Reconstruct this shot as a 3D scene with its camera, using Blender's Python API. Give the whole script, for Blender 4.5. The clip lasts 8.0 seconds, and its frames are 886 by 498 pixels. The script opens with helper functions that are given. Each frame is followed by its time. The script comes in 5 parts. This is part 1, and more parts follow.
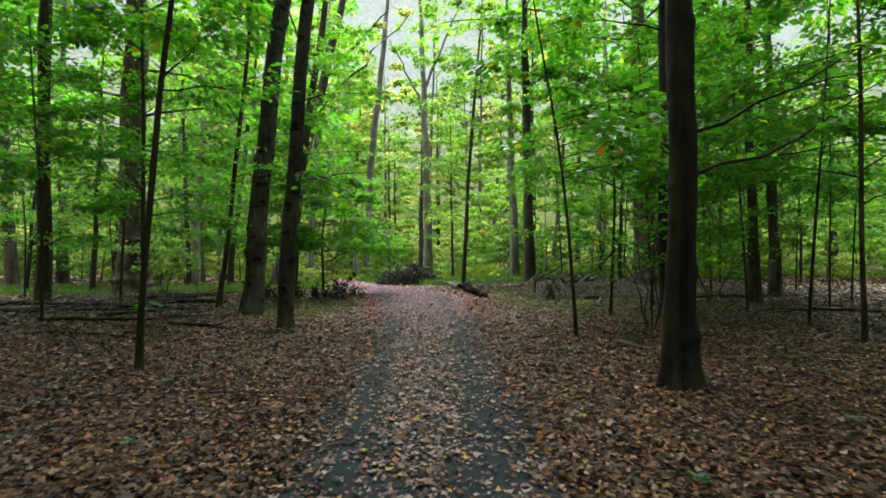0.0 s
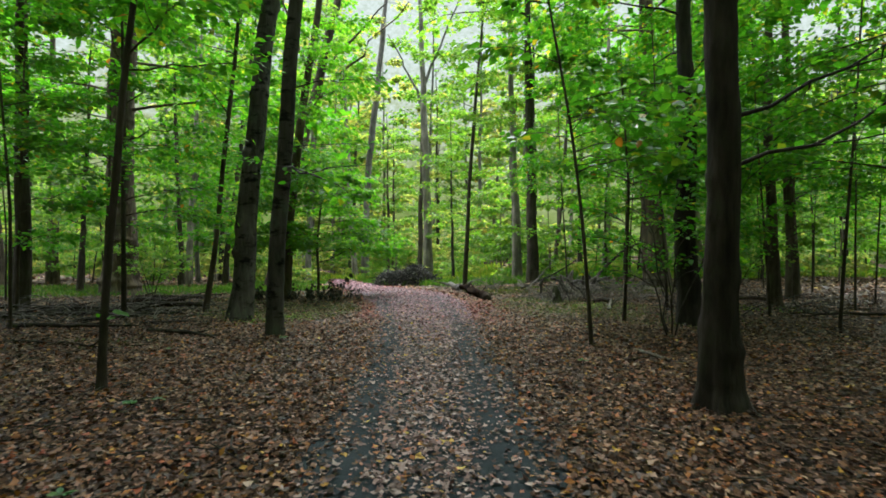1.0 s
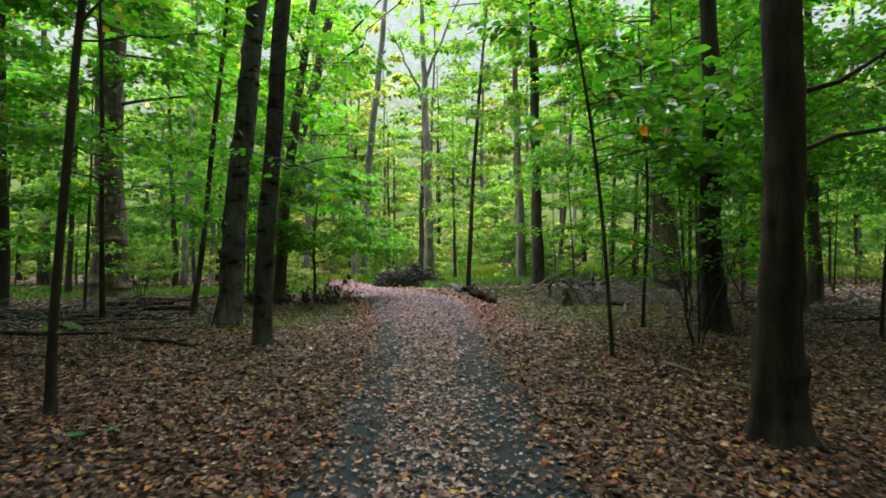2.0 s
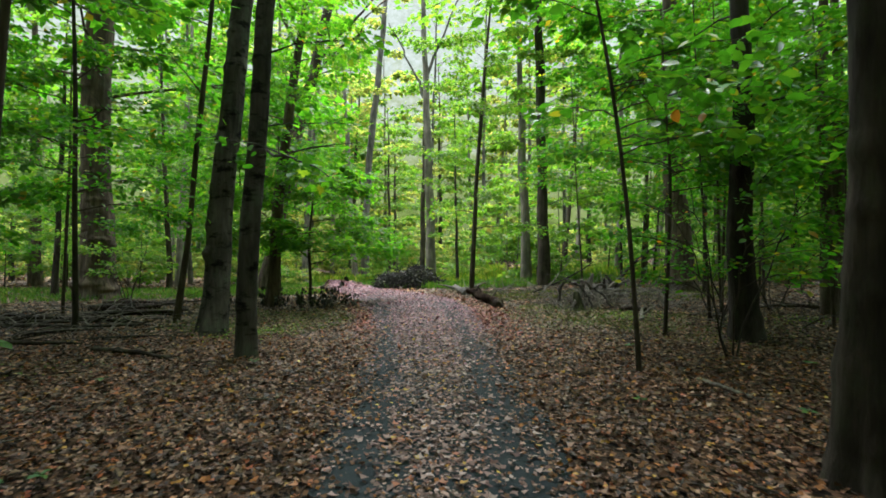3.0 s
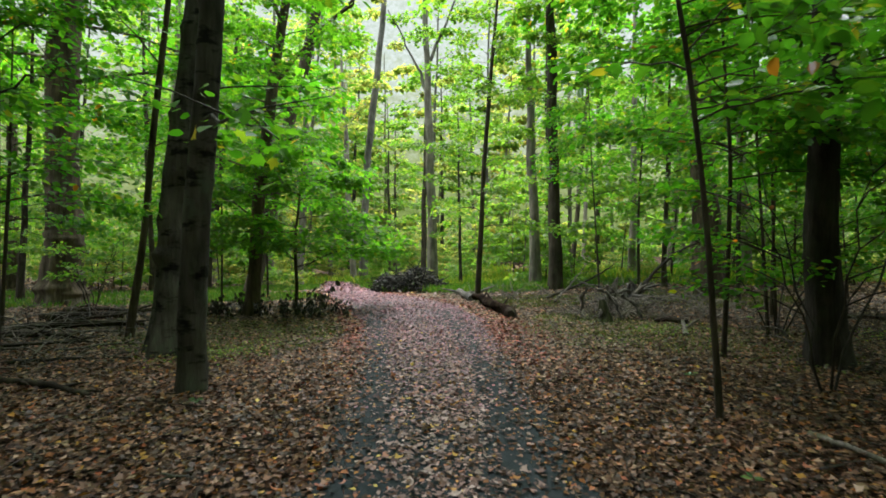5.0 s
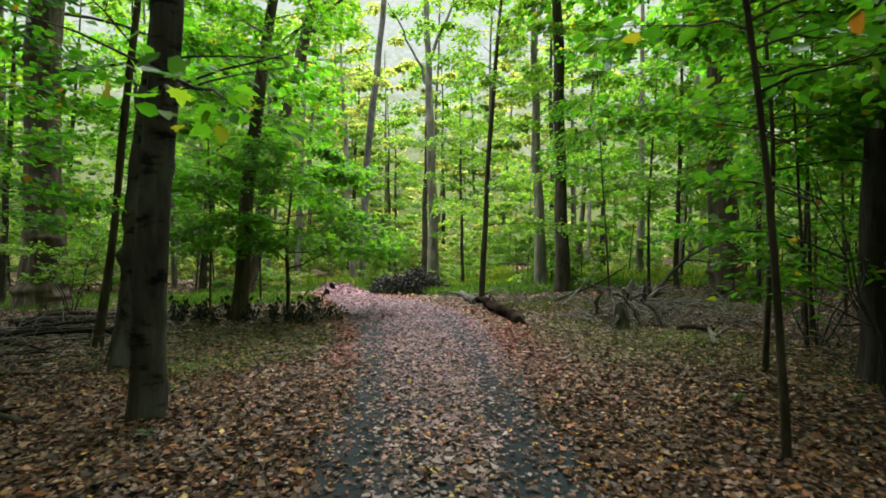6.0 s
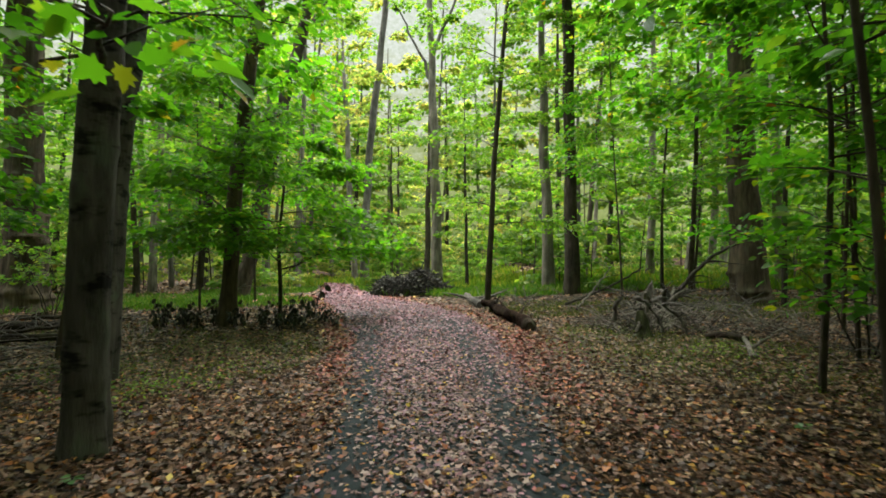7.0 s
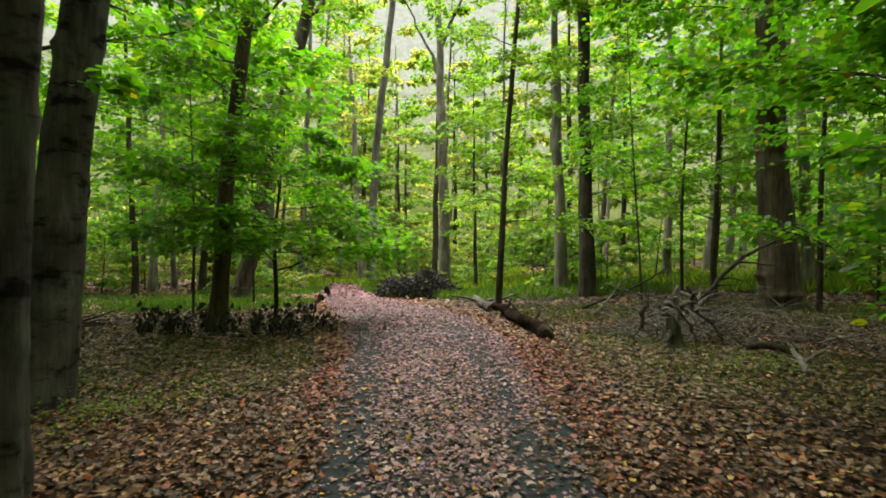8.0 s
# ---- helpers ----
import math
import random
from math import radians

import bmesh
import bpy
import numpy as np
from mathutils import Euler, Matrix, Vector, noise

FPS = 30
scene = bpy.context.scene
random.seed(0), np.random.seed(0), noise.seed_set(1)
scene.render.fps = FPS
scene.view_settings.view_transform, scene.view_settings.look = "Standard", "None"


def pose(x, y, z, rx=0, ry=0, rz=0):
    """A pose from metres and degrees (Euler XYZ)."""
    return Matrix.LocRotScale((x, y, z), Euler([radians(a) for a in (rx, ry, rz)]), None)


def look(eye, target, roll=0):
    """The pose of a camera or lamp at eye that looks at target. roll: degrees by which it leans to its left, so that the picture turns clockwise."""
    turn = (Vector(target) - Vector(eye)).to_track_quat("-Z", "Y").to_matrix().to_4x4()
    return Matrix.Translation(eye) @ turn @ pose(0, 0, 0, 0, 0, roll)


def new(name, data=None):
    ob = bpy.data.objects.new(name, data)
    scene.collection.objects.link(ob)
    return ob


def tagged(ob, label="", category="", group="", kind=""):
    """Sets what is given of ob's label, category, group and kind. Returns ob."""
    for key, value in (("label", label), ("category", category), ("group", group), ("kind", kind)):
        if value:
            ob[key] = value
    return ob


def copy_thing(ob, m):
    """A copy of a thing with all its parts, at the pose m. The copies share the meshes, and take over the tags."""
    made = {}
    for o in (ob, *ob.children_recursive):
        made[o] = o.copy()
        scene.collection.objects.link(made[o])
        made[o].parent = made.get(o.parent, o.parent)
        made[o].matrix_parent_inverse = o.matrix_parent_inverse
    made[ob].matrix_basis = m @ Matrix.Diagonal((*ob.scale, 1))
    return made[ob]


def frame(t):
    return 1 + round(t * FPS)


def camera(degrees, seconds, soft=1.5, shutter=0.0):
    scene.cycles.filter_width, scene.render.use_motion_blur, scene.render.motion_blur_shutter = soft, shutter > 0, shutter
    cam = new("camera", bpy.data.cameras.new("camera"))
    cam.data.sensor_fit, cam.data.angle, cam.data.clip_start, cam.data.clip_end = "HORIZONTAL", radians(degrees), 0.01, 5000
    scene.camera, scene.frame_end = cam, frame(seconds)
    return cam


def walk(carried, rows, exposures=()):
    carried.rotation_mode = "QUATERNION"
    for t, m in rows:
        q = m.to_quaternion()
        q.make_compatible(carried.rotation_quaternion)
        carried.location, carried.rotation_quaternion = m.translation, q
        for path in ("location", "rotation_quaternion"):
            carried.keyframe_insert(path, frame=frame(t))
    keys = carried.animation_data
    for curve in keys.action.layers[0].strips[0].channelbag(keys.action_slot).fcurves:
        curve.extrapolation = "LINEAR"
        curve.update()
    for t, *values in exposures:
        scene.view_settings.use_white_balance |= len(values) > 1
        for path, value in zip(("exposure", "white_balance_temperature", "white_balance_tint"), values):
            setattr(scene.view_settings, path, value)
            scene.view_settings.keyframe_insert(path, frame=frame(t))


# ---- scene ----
cam = camera(81.0, 8.0, soft=1.7, shutter=0.5)
PATH = [
    (0, (0.067, 0.012, 1.458), (0.053, 10.012, 1.433), 0.64),
    (0.5, (0.036, 0.365, 1.471), (0.039, 10.365, 1.435), 0.63),
    (1, (0.008, 0.730, 1.482), (0.014, 10.730, 1.438), 0.62),
    (1.5, (-0.018, 1.105, 1.490), (-0.018, 11.105, 1.441), 0.61),
    (2, (-0.043, 1.490, 1.497), (-0.052, 11.489, 1.443), 0.61),
    (2.5, (-0.065, 1.882, 1.502), (-0.085, 11.882, 1.446), 0.62),
    (3, (-0.086, 2.281, 1.504), (-0.116, 12.281, 1.449), 0.62),
    (3.5, (-0.105, 2.685, 1.506), (-0.143, 12.685, 1.451), 0.63),
    (4, (-0.122, 3.094, 1.506), (-0.166, 13.094, 1.452), 0.65),
    (4.5, (-0.137, 3.507, 1.504), (-0.186, 13.506, 1.454), 0.67),
    (5, (-0.151, 3.921, 1.502), (-0.204, 13.921, 1.454), 0.69),
    (5.5, (-0.163, 4.336, 1.498), (-0.223, 14.336, 1.454), 0.71),
    (6, (-0.173, 4.752, 1.494), (-0.247, 14.751, 1.452), 0.74),
    (6.5, (-0.182, 5.165, 1.489), (-0.280, 15.165, 1.450), 0.78),
    (7, (-0.189, 5.577, 1.483), (-0.328, 15.576, 1.446), 0.81),
    (7.5, (-0.195, 5.984, 1.477), (-0.397, 15.982, 1.441), 0.85),
    (8, (-0.199, 6.387, 1.471), (-0.494, 16.382, 1.434), 0.90),
]
EXPOSURE = 2.66
walk(cam, [(t, look(eye, target, roll)) for t, eye, target, roll in PATH], [(0.0, EXPOSURE, 6000, 2), (6.5, EXPOSURE, 6400, 4), (8.0, EXPOSURE - 0.06, 7100, 4)])

# ---- world, sun ----
world = bpy.data.worlds.new("forest_sky")
scene.world = world
world.use_nodes = True
wn = world.node_tree
sky = wn.nodes.new("ShaderNodeTexSky")
sky.sky_type = "NISHITA"
sky.sun_disc = False
sky.sun_elevation, sky.sun_rotation = radians(72), radians(-20)
sky.air_density, sky.dust_density, sky.ozone_density = 1.0, 6.0, 1.0
wn.nodes["Background"].inputs["Strength"].default_value = 0.09
wn.links.new(sky.outputs[0], wn.nodes["Background"].inputs["Color"])
sun = new("sun", bpy.data.lights.new("sun", "SUN"))
sun.data.energy, sun.data.angle, sun.data.color = 3.3, radians(95), (0.97, 0.97, 0.98)
sun.matrix_world = look((-5, 14, 47), (0, 0, 0))


# ---- materials ----
def material(name):
    m = bpy.data.materials.new(name)
    m.use_nodes = True
    return m, m.node_tree.nodes, m.node_tree.links, m.node_tree.nodes["Principled BSDF"]


def ramp(nodes, stops):
    r = nodes.new("ShaderNodeValToRGB")
    el = r.color_ramp.elements
    while len(el) < len(stops):
        el.new(0.5)
    for e, (p, c) in zip(el, stops):
        e.position, e.color = p, (*c, 1)
    return r


def noise_node(nodes, links, scale, detail=4.0, stretch=None, rough=0.6, space="Object"):
    tc = nodes.new("ShaderNodeTexCoord")
    n = nodes.new("ShaderNodeTexNoise")
    n.inputs["Scale"].default_value, n.inputs["Detail"].default_value, n.inputs["Roughness"].default_value = scale, detail, rough
    if stretch:
        mp = nodes.new("ShaderNodeMapping")
        mp.inputs["Scale"].default_value = stretch
        links.new(tc.outputs[space], mp.inputs[0])
        links.new(mp.outputs[0], n.inputs["Vector"])
    else:
        links.new(tc.outputs[space], n.inputs["Vector"])
    return n


def blend(nodes, links, mode, fac, a, b):
    x = nodes.new("ShaderNodeMix")
    x.data_type, x.blend_type = "RGBA", mode
    for sock, v in ((x.inputs[0], fac), (x.inputs[6], a), (x.inputs[7], b)):
        if hasattr(v, "node"):
            links.new(v, sock)
        else:
            sock.default_value = v if isinstance(v, float) else (*v, 1)
    return x.outputs[2]


def bump(nodes, links, height, strength, dist, bsdf):
    b = nodes.new("ShaderNodeBump")
    b.inputs["Strength"].default_value, b.inputs["Distance"].default_value = strength, dist
    links.new(height, b.inputs["Height"])
    links.new(b.outputs[0], bsdf.inputs["Normal"])


def bark_material(name, dark, light, moss, rings=0.0, fine=14.0):
    m, n, l, p = material(name)
    grain = noise_node(n, l, fine, 6.0, (1.0, 1.0, 0.14), 0.7)
    patch = noise_node(n, l, 2.2, 3.0, (1.0, 1.0, 0.5))
    base = ramp(n, [(0.3, dark), (0.62, light), (0.8, tuple(c * 1.35 for c in light))])
    l.new(grain.outputs[0], base.inputs[0])
    stain = ramp(n, [(0.42, (0.45, 0.45, 0.45)), (0.6, (1.0, 1.0, 1.0))])
    l.new(patch.outputs[0], stain.inputs[0])
    col = blend(n, l, "MULTIPLY", 0.8, base.outputs[0], stain.outputs[0])
    lichen = noise_node(n, l, 4.5, 5.0, (1.0, 1.0, 0.6))
    lf = ramp(n, [(0.52, (0, 0, 0)), (0.68, (0.55, 0.55, 0.55))])
    l.new(lichen.outputs[0], lf.inputs[0])
    col = blend(n, l, "MIX", lf.outputs[0], col, moss)
    if rings:
        band = noise_node(n, l, 4.2, 3.0, (0.8, 0.8, 1.7))
        rf = ramp(n, [(0.53, (1, 1, 1)), (0.64, (1 - rings, 1 - rings, 1 - rings))])
        l.new(band.outputs[0], rf.inputs[0])
        col = blend(n, l, "MULTIPLY", 1.0, col, rf.outputs[0])
    info = n.new("ShaderNodeObjectInfo")
    vary = ramp(n, [(0.0, (0.75, 0.75, 0.78)), (1.0, (1.2, 1.15, 1.1))])
    l.new(info.outputs["Random"], vary.inputs[0])
    col = blend(n, l, "MULTIPLY", 1.0, col, vary.outputs[0])
    l.new(col, p.inputs["Base Color"])
    p.inputs["Roughness"].default_value = 0.9
    p.inputs["Specular IOR Level"].default_value = 0.1
    bump(n, l, grain.outputs[0], 1.0, 0.035, p)
    return m


def leaf_material(name, stops, glow, rough=0.42, passing=0.5, gloss=0.3):
    """Leaf tissue: a glossy face over a translucent blade, one tone a leaf."""
    m, n, l, p = material(name)
    g = n.new("ShaderNodeNewGeometry")
    tone = ramp(n, stops)
    l.new(g.outputs["Random Per Island"], tone.inputs[0])
    big = noise_node(n, l, 0.55, 2.0)
    shade = ramp(n, [(0.3, (0.82, 0.88, 0.82)), (0.7, (1.12, 1.07, 1.02))])
    l.new(big.outputs[0], shade.inputs[0])
    col = blend(n, l, "MULTIPLY", 1.0, tone.outputs[0], shade.outputs[0])
    l.new(col, p.inputs["Base Color"])
    p.inputs["Roughness"].default_value = rough
    p.inputs["Specular IOR Level"].default_value = gloss
    t = n.new("ShaderNodeBsdfTranslucent")
    l.new(blend(n, l, "MULTIPLY", 1.0, col, glow), t.inputs["Color"])
    mix = n.new("ShaderNodeMixShader")
    mix.inputs[0].default_value = passing
    l.new(p.outputs[0], mix.inputs[1])
    l.new(t.outputs[0], mix.inputs[2])
    l.new(mix.outputs[0], n["Material Output"].inputs["Surface"])
    return m


BARK_DARK = bark_material("bark_dark", (0.029, 0.023, 0.017), (0.082, 0.067, 0.050), (0.063, 0.069, 0.038))
BARK_BROWN = bark_material("bark_brown", (0.014, 0.011, 0.010), (0.043, 0.036, 0.030), (0.032, 0.036, 0.023), 0.0, 11.0)
BARK_GREY = bark_material("bark_grey", (0.024, 0.022, 0.018), (0.081, 0.074, 0.061), (0.064, 0.081, 0.054), 0.85, 9.0)
BARK_OAK = bark_material("bark_oak", (0.031, 0.025, 0.018), (0.138, 0.106, 0.078), (0.082, 0.082, 0.060), 0.0, 10.0)
# Lightened bark: the haze over far trunks is put into the colour.
BARK_HAZED = bark_material("bark_far", (0.07, 0.063, 0.05), (0.24, 0.215, 0.175), (0.15, 0.16, 0.12), 0.0, 7.0)
DEADWOOD = bark_material("deadwood", (0.03, 0.027, 0.024), (0.17, 0.155, 0.14), (0.09, 0.10, 0.05), 0.0, 12.0)
ROTTEN = bark_material("rotten_wood", (0.010, 0.008, 0.006), (0.038, 0.029, 0.022), (0.06, 0.065, 0.03), 0.0, 12.0)
DRY_STALK = bark_material("dry_stalk", (0.05, 0.034, 0.028), (0.15, 0.105, 0.085), (0.10, 0.08, 0.05), 0.0, 20.0)
TWIG = bark_material("twig_bark", (0.02, 0.017, 0.014), (0.06, 0.05, 0.042), (0.05, 0.055, 0.035), 0.0, 20.0)

LOG_BARK = bark_material("log_bark", (0.004, 0.003, 0.003), (0.022, 0.013, 0.010), (0.022, 0.019, 0.010), 0.6, 9.0)
LOG_BARK.node_tree.nodes["Principled BSDF"].inputs["Specular IOR Level"].default_value = 0.02
MOSSY = bark_material("mossy_wood", (0.012, 0.012, 0.007), (0.045, 0.05, 0.022), (0.045, 0.075, 0.018), 0.0, 14.0)
BRUSH = bark_material("brush_bark", (0.008, 0.007, 0.007), (0.026, 0.022, 0.023), (0.02, 0.02, 0.018), 0.0, 18.0)
GREENS = [(0.0, (0.043, 0.128, 0.009)), (0.45, (0.058, 0.160, 0.012)), (0.80, (0.086, 0.184, 0.014)), (0.95, (0.135, 0.205, 0.016)), (0.99, (0.281, 0.230, 0.018)), (1.0, (0.368, 0.110, 0.018))]
# Lime and gold leaf tones, muted with some blue that imitates haze.
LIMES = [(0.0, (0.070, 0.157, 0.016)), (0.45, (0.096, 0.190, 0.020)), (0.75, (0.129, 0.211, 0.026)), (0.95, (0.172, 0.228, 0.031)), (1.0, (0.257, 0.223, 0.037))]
HAZY_GOLDS = [(0.0, (0.109, 0.190, 0.034)), (0.5, (0.173, 0.235, 0.045)), (0.85, (0.264, 0.275, 0.060)), (1.0, (0.347, 0.260, 0.075))]
LEAF_GREEN = leaf_material("leaf_green", GREENS, (1.24, 1.52, 0.62), 0.45, 0.70)
LEAF_BROAD = leaf_material("leaf_broad", GREENS, (1.45, 1.75, 0.8), 0.22, 0.5, 1.0)
# Brightened copy of the greens: light on the foliage put into its colour.
LIT_GREENS = [(0.0, (0.066, 0.160, 0.012)), (0.5, (0.085, 0.191, 0.014)), (0.9, (0.117, 0.219, 0.018)), (1.0, (0.235, 0.249, 0.027))]
LEAF_LIT = leaf_material("leaf_fresh", LIT_GREENS, (1.24, 1.55, 0.60), 0.45, 0.74)
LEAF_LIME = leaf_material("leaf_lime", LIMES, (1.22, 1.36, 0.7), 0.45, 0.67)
LEAF_HAZY_GOLD = leaf_material("leaf_gold", HAZY_GOLDS, (1.42, 1.36, 1.0), 0.45, 0.72)
SEEDLING_LEAF = leaf_material("leaf_seedling", [(0.0, (0.03, 0.085, 0.03)), (0.7, (0.05, 0.12, 0.04)), (1.0, (0.09, 0.15, 0.03))], (1.2, 1.4, 0.8), 0.4, 0.4)
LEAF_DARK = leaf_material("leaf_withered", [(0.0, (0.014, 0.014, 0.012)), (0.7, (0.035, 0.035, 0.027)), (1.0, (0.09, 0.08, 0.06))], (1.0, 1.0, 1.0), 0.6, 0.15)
LEAF_TURNING = leaf_material("leaf_turning", [(0.0, (0.16, 0.22, 0.015)), (0.45, (0.34, 0.27, 0.02)), (0.75, (0.36, 0.18, 0.02)), (1.0, (0.30, 0.07, 0.02))], (1.4, 1.4, 0.7))
LITTER_RED = leaf_material("litter_leaf_red", [(0.0, (0.025, 0.007, 0.008)), (0.3, (0.091, 0.024, 0.020)), (0.6, (0.159, 0.044, 0.034)), (0.85, (0.230, 0.092, 0.072)), (0.95, (0.266, 0.054, 0.023)), (1.0, (0.338, 0.166, 0.041))], (1.0, 0.8, 0.6), 0.55, 0.12, 0.2)
GRASS_DULL = leaf_material("low_growth_dull", [(0.0, (0.030, 0.050, 0.010)), (0.6, (0.070, 0.100, 0.018)), (1.0, (0.14, 0.145, 0.030))], (1.2, 1.3, 0.7))
GRASS_YELLOW = leaf_material("low_growth_yellow", [(0.0, (0.060, 0.14, 0.012)), (0.6, (0.13, 0.22, 0.02)), (1.0, (0.30, 0.28, 0.04))], (1.3, 1.4, 0.8))
GRASS = leaf_material("grass_blades", [(0.0, (0.037, 0.090, 0.010)), (0.7, (0.068, 0.150, 0.016)), (1.0, (0.144, 0.165, 0.032))], (1.3, 1.4, 0.8))
LITTER = leaf_material("litter_leaf", [(0.0, (0.016, 0.010, 0.008)), (0.28, (0.043, 0.021, 0.013)), (0.48, (0.080, 0.039, 0.022)), (0.66, (0.142, 0.070, 0.039)), (0.8, (0.178, 0.099, 0.062)), (0.865, (0.270, 0.182, 0.129)), (0.90, (0.237, 0.077, 0.015)), (0.95, (0.176, 0.038, 0.014)), (1.0, (0.351, 0.209, 0.022))], (1.0, 0.8, 0.6), 0.52, 0.12, 0.26)
# Olive copy of the litter, standing in for shade away from the path.
LITTER_OLIVE = leaf_material("litter_leaf_old", [(0.0, (0.023, 0.016, 0.011)), (0.3, (0.056, 0.034, 0.019)), (0.6, (0.106, 0.066, 0.035)), (0.8, (0.150, 0.102, 0.053)), (0.92, (0.240, 0.102, 0.046)), (0.97, (0.270, 0.184, 0.132)), (1.0, (0.400, 0.282, 0.046))], (1.0, 0.8, 0.6), 0.54, 0.12, 0.24)
LITTER_UNDER = leaf_material("litter_leaf_under", [(0.0, (0.018, 0.012, 0.009)), (0.5, (0.056, 0.029, 0.017)), (0.8, (0.092, 0.048, 0.023)), (0.95, (0.172, 0.067, 0.018)), (1.0, (0.258, 0.145, 0.026))], (1.0, 0.8, 0.6), 0.72, 0.12, 0.13)
LITTER_TAN = leaf_material("litter_leaf_tan", [(0.0, (0.031, 0.017, 0.016)), (0.3, (0.094, 0.055, 0.050)), (0.6, (0.173, 0.114, 0.107)), (0.85, (0.292, 0.225, 0.215)), (0.94, (0.240, 0.082, 0.039)), (1.0, (0.375, 0.274, 0.055))], (1.0, 0.8, 0.6), 0.6, 0.12, 0.14)
# Reddish leaves; the mauve puts sky reflection and cooler light into their colour.
LITTER_PATH = leaf_material("litter_leaf_path", [(0.0, (0.031, 0.010, 0.018)), (0.3, (0.092, 0.036, 0.050)), (0.6, (0.162, 0.071, 0.102)), (0.85, (0.253, 0.137, 0.185)), (0.95, (0.212, 0.054, 0.045)), (1.0, (0.303, 0.190, 0.095))], (1.0, 0.8, 0.6), 0.5, 0.12, 0.25)


def ground_material():
    m, n, l, p = material("forest_soil")
    v = n.new("ShaderNodeTexVoronoi")
    v.inputs["Scale"].default_value = 15.0
    tc = n.new("ShaderNodeTexCoord")
    warp = noise_node(n, l, 6.0, 3.0)
    l.new(blend(n, l, "LINEAR_LIGHT", 0.08, tc.outputs["Object"], warp.outputs["Color"]), v.inputs["Vector"])
    sep = n.new("ShaderNodeSeparateColor")
    l.new(v.outputs["Color"], sep.inputs[0])
    tone = ramp(n, [(0.0, (0.004, 0.003, 0.003)), (0.4, (0.016, 0.010, 0.006)), (0.75, (0.042, 0.024, 0.014)), (1.0, (0.10, 0.062, 0.038))])
    l.new(sep.outputs[0], tone.inputs[0])
    grain = noise_node(n, l, 60.0, 5.0)
    gr = ramp(n, [(0.3, (0.5, 0.5, 0.5)), (0.7, (1.2, 1.2, 1.2))])
    l.new(grain.outputs[0], gr.inputs[0])
    l.new(blend(n, l, "MULTIPLY", 1.0, tone.outputs[0], gr.outputs[0]), p.inputs["Base Color"])
    p.inputs["Roughness"].default_value = 0.95
    p.inputs["Specular IOR Level"].default_value = 0.08
    bump(n, l, v.outputs["Distance"], 0.7, 0.03, p)
    return m


def asphalt_material():
    m, n, l, p = material("wet_asphalt")
    fine = noise_node(n, l, 160.0, 4.0)
    stain = noise_node(n, l, 2.3, 5.0)
    a = ramp(n, [(0.3, (0.008, 0.012, 0.013)), (0.7, (0.030, 0.036, 0.042))])
    l.new(fine.outputs[0], a.inputs[0])
    b = ramp(n, [(0.35, (0.6, 0.65, 0.66)), (0.65, (1.25, 1.2, 1.15))])
    l.new(stain.outputs[0], b.inputs[0])
    l.new(blend(n, l, "MULTIPLY", 1.0, a.outputs[0], b.outputs[0]), p.inputs["Base Color"])
    r = ramp(n, [(0.35, (0.7, 0.7, 0.7)), (0.65, (0.9, 0.9, 0.9))])
    l.new(stain.outputs[0], r.inputs[0])
    l.new(r.outputs[0], p.inputs["Roughness"])
    p.inputs["Specular IOR Level"].default_value = 0.05
    bump(n, l, fine.outputs[0], 0.6, 0.006, p)
    return m


SOIL, ASPHALT = ground_material(), asphalt_material()


# ---- mesh helpers ----
def fast_mesh(name, verts, loops, starts, mats, smooth=False):
    me = bpy.data.meshes.new(name)
    me.vertices.add(len(verts))
    me.vertices.foreach_set("co", np.ascontiguousarray(verts, dtype=np.float32).ravel())
    me.loops.add(len(loops))
    me.loops.foreach_set("vertex_index", np.ascontiguousarray(loops, dtype=np.int32))
    me.polygons.add(len(starts))
    me.polygons.foreach_set("loop_start", np.ascontiguousarray(starts, dtype=np.int32))
    if smooth:
        me.polygons.foreach_set("use_smooth", np.ones(len(starts), dtype=bool))
    me.update(calc_edges=True)
    me.validate()
    for m in mats if isinstance(mats, (list, tuple)) else [mats]:
        me.materials.append(m)
    return me


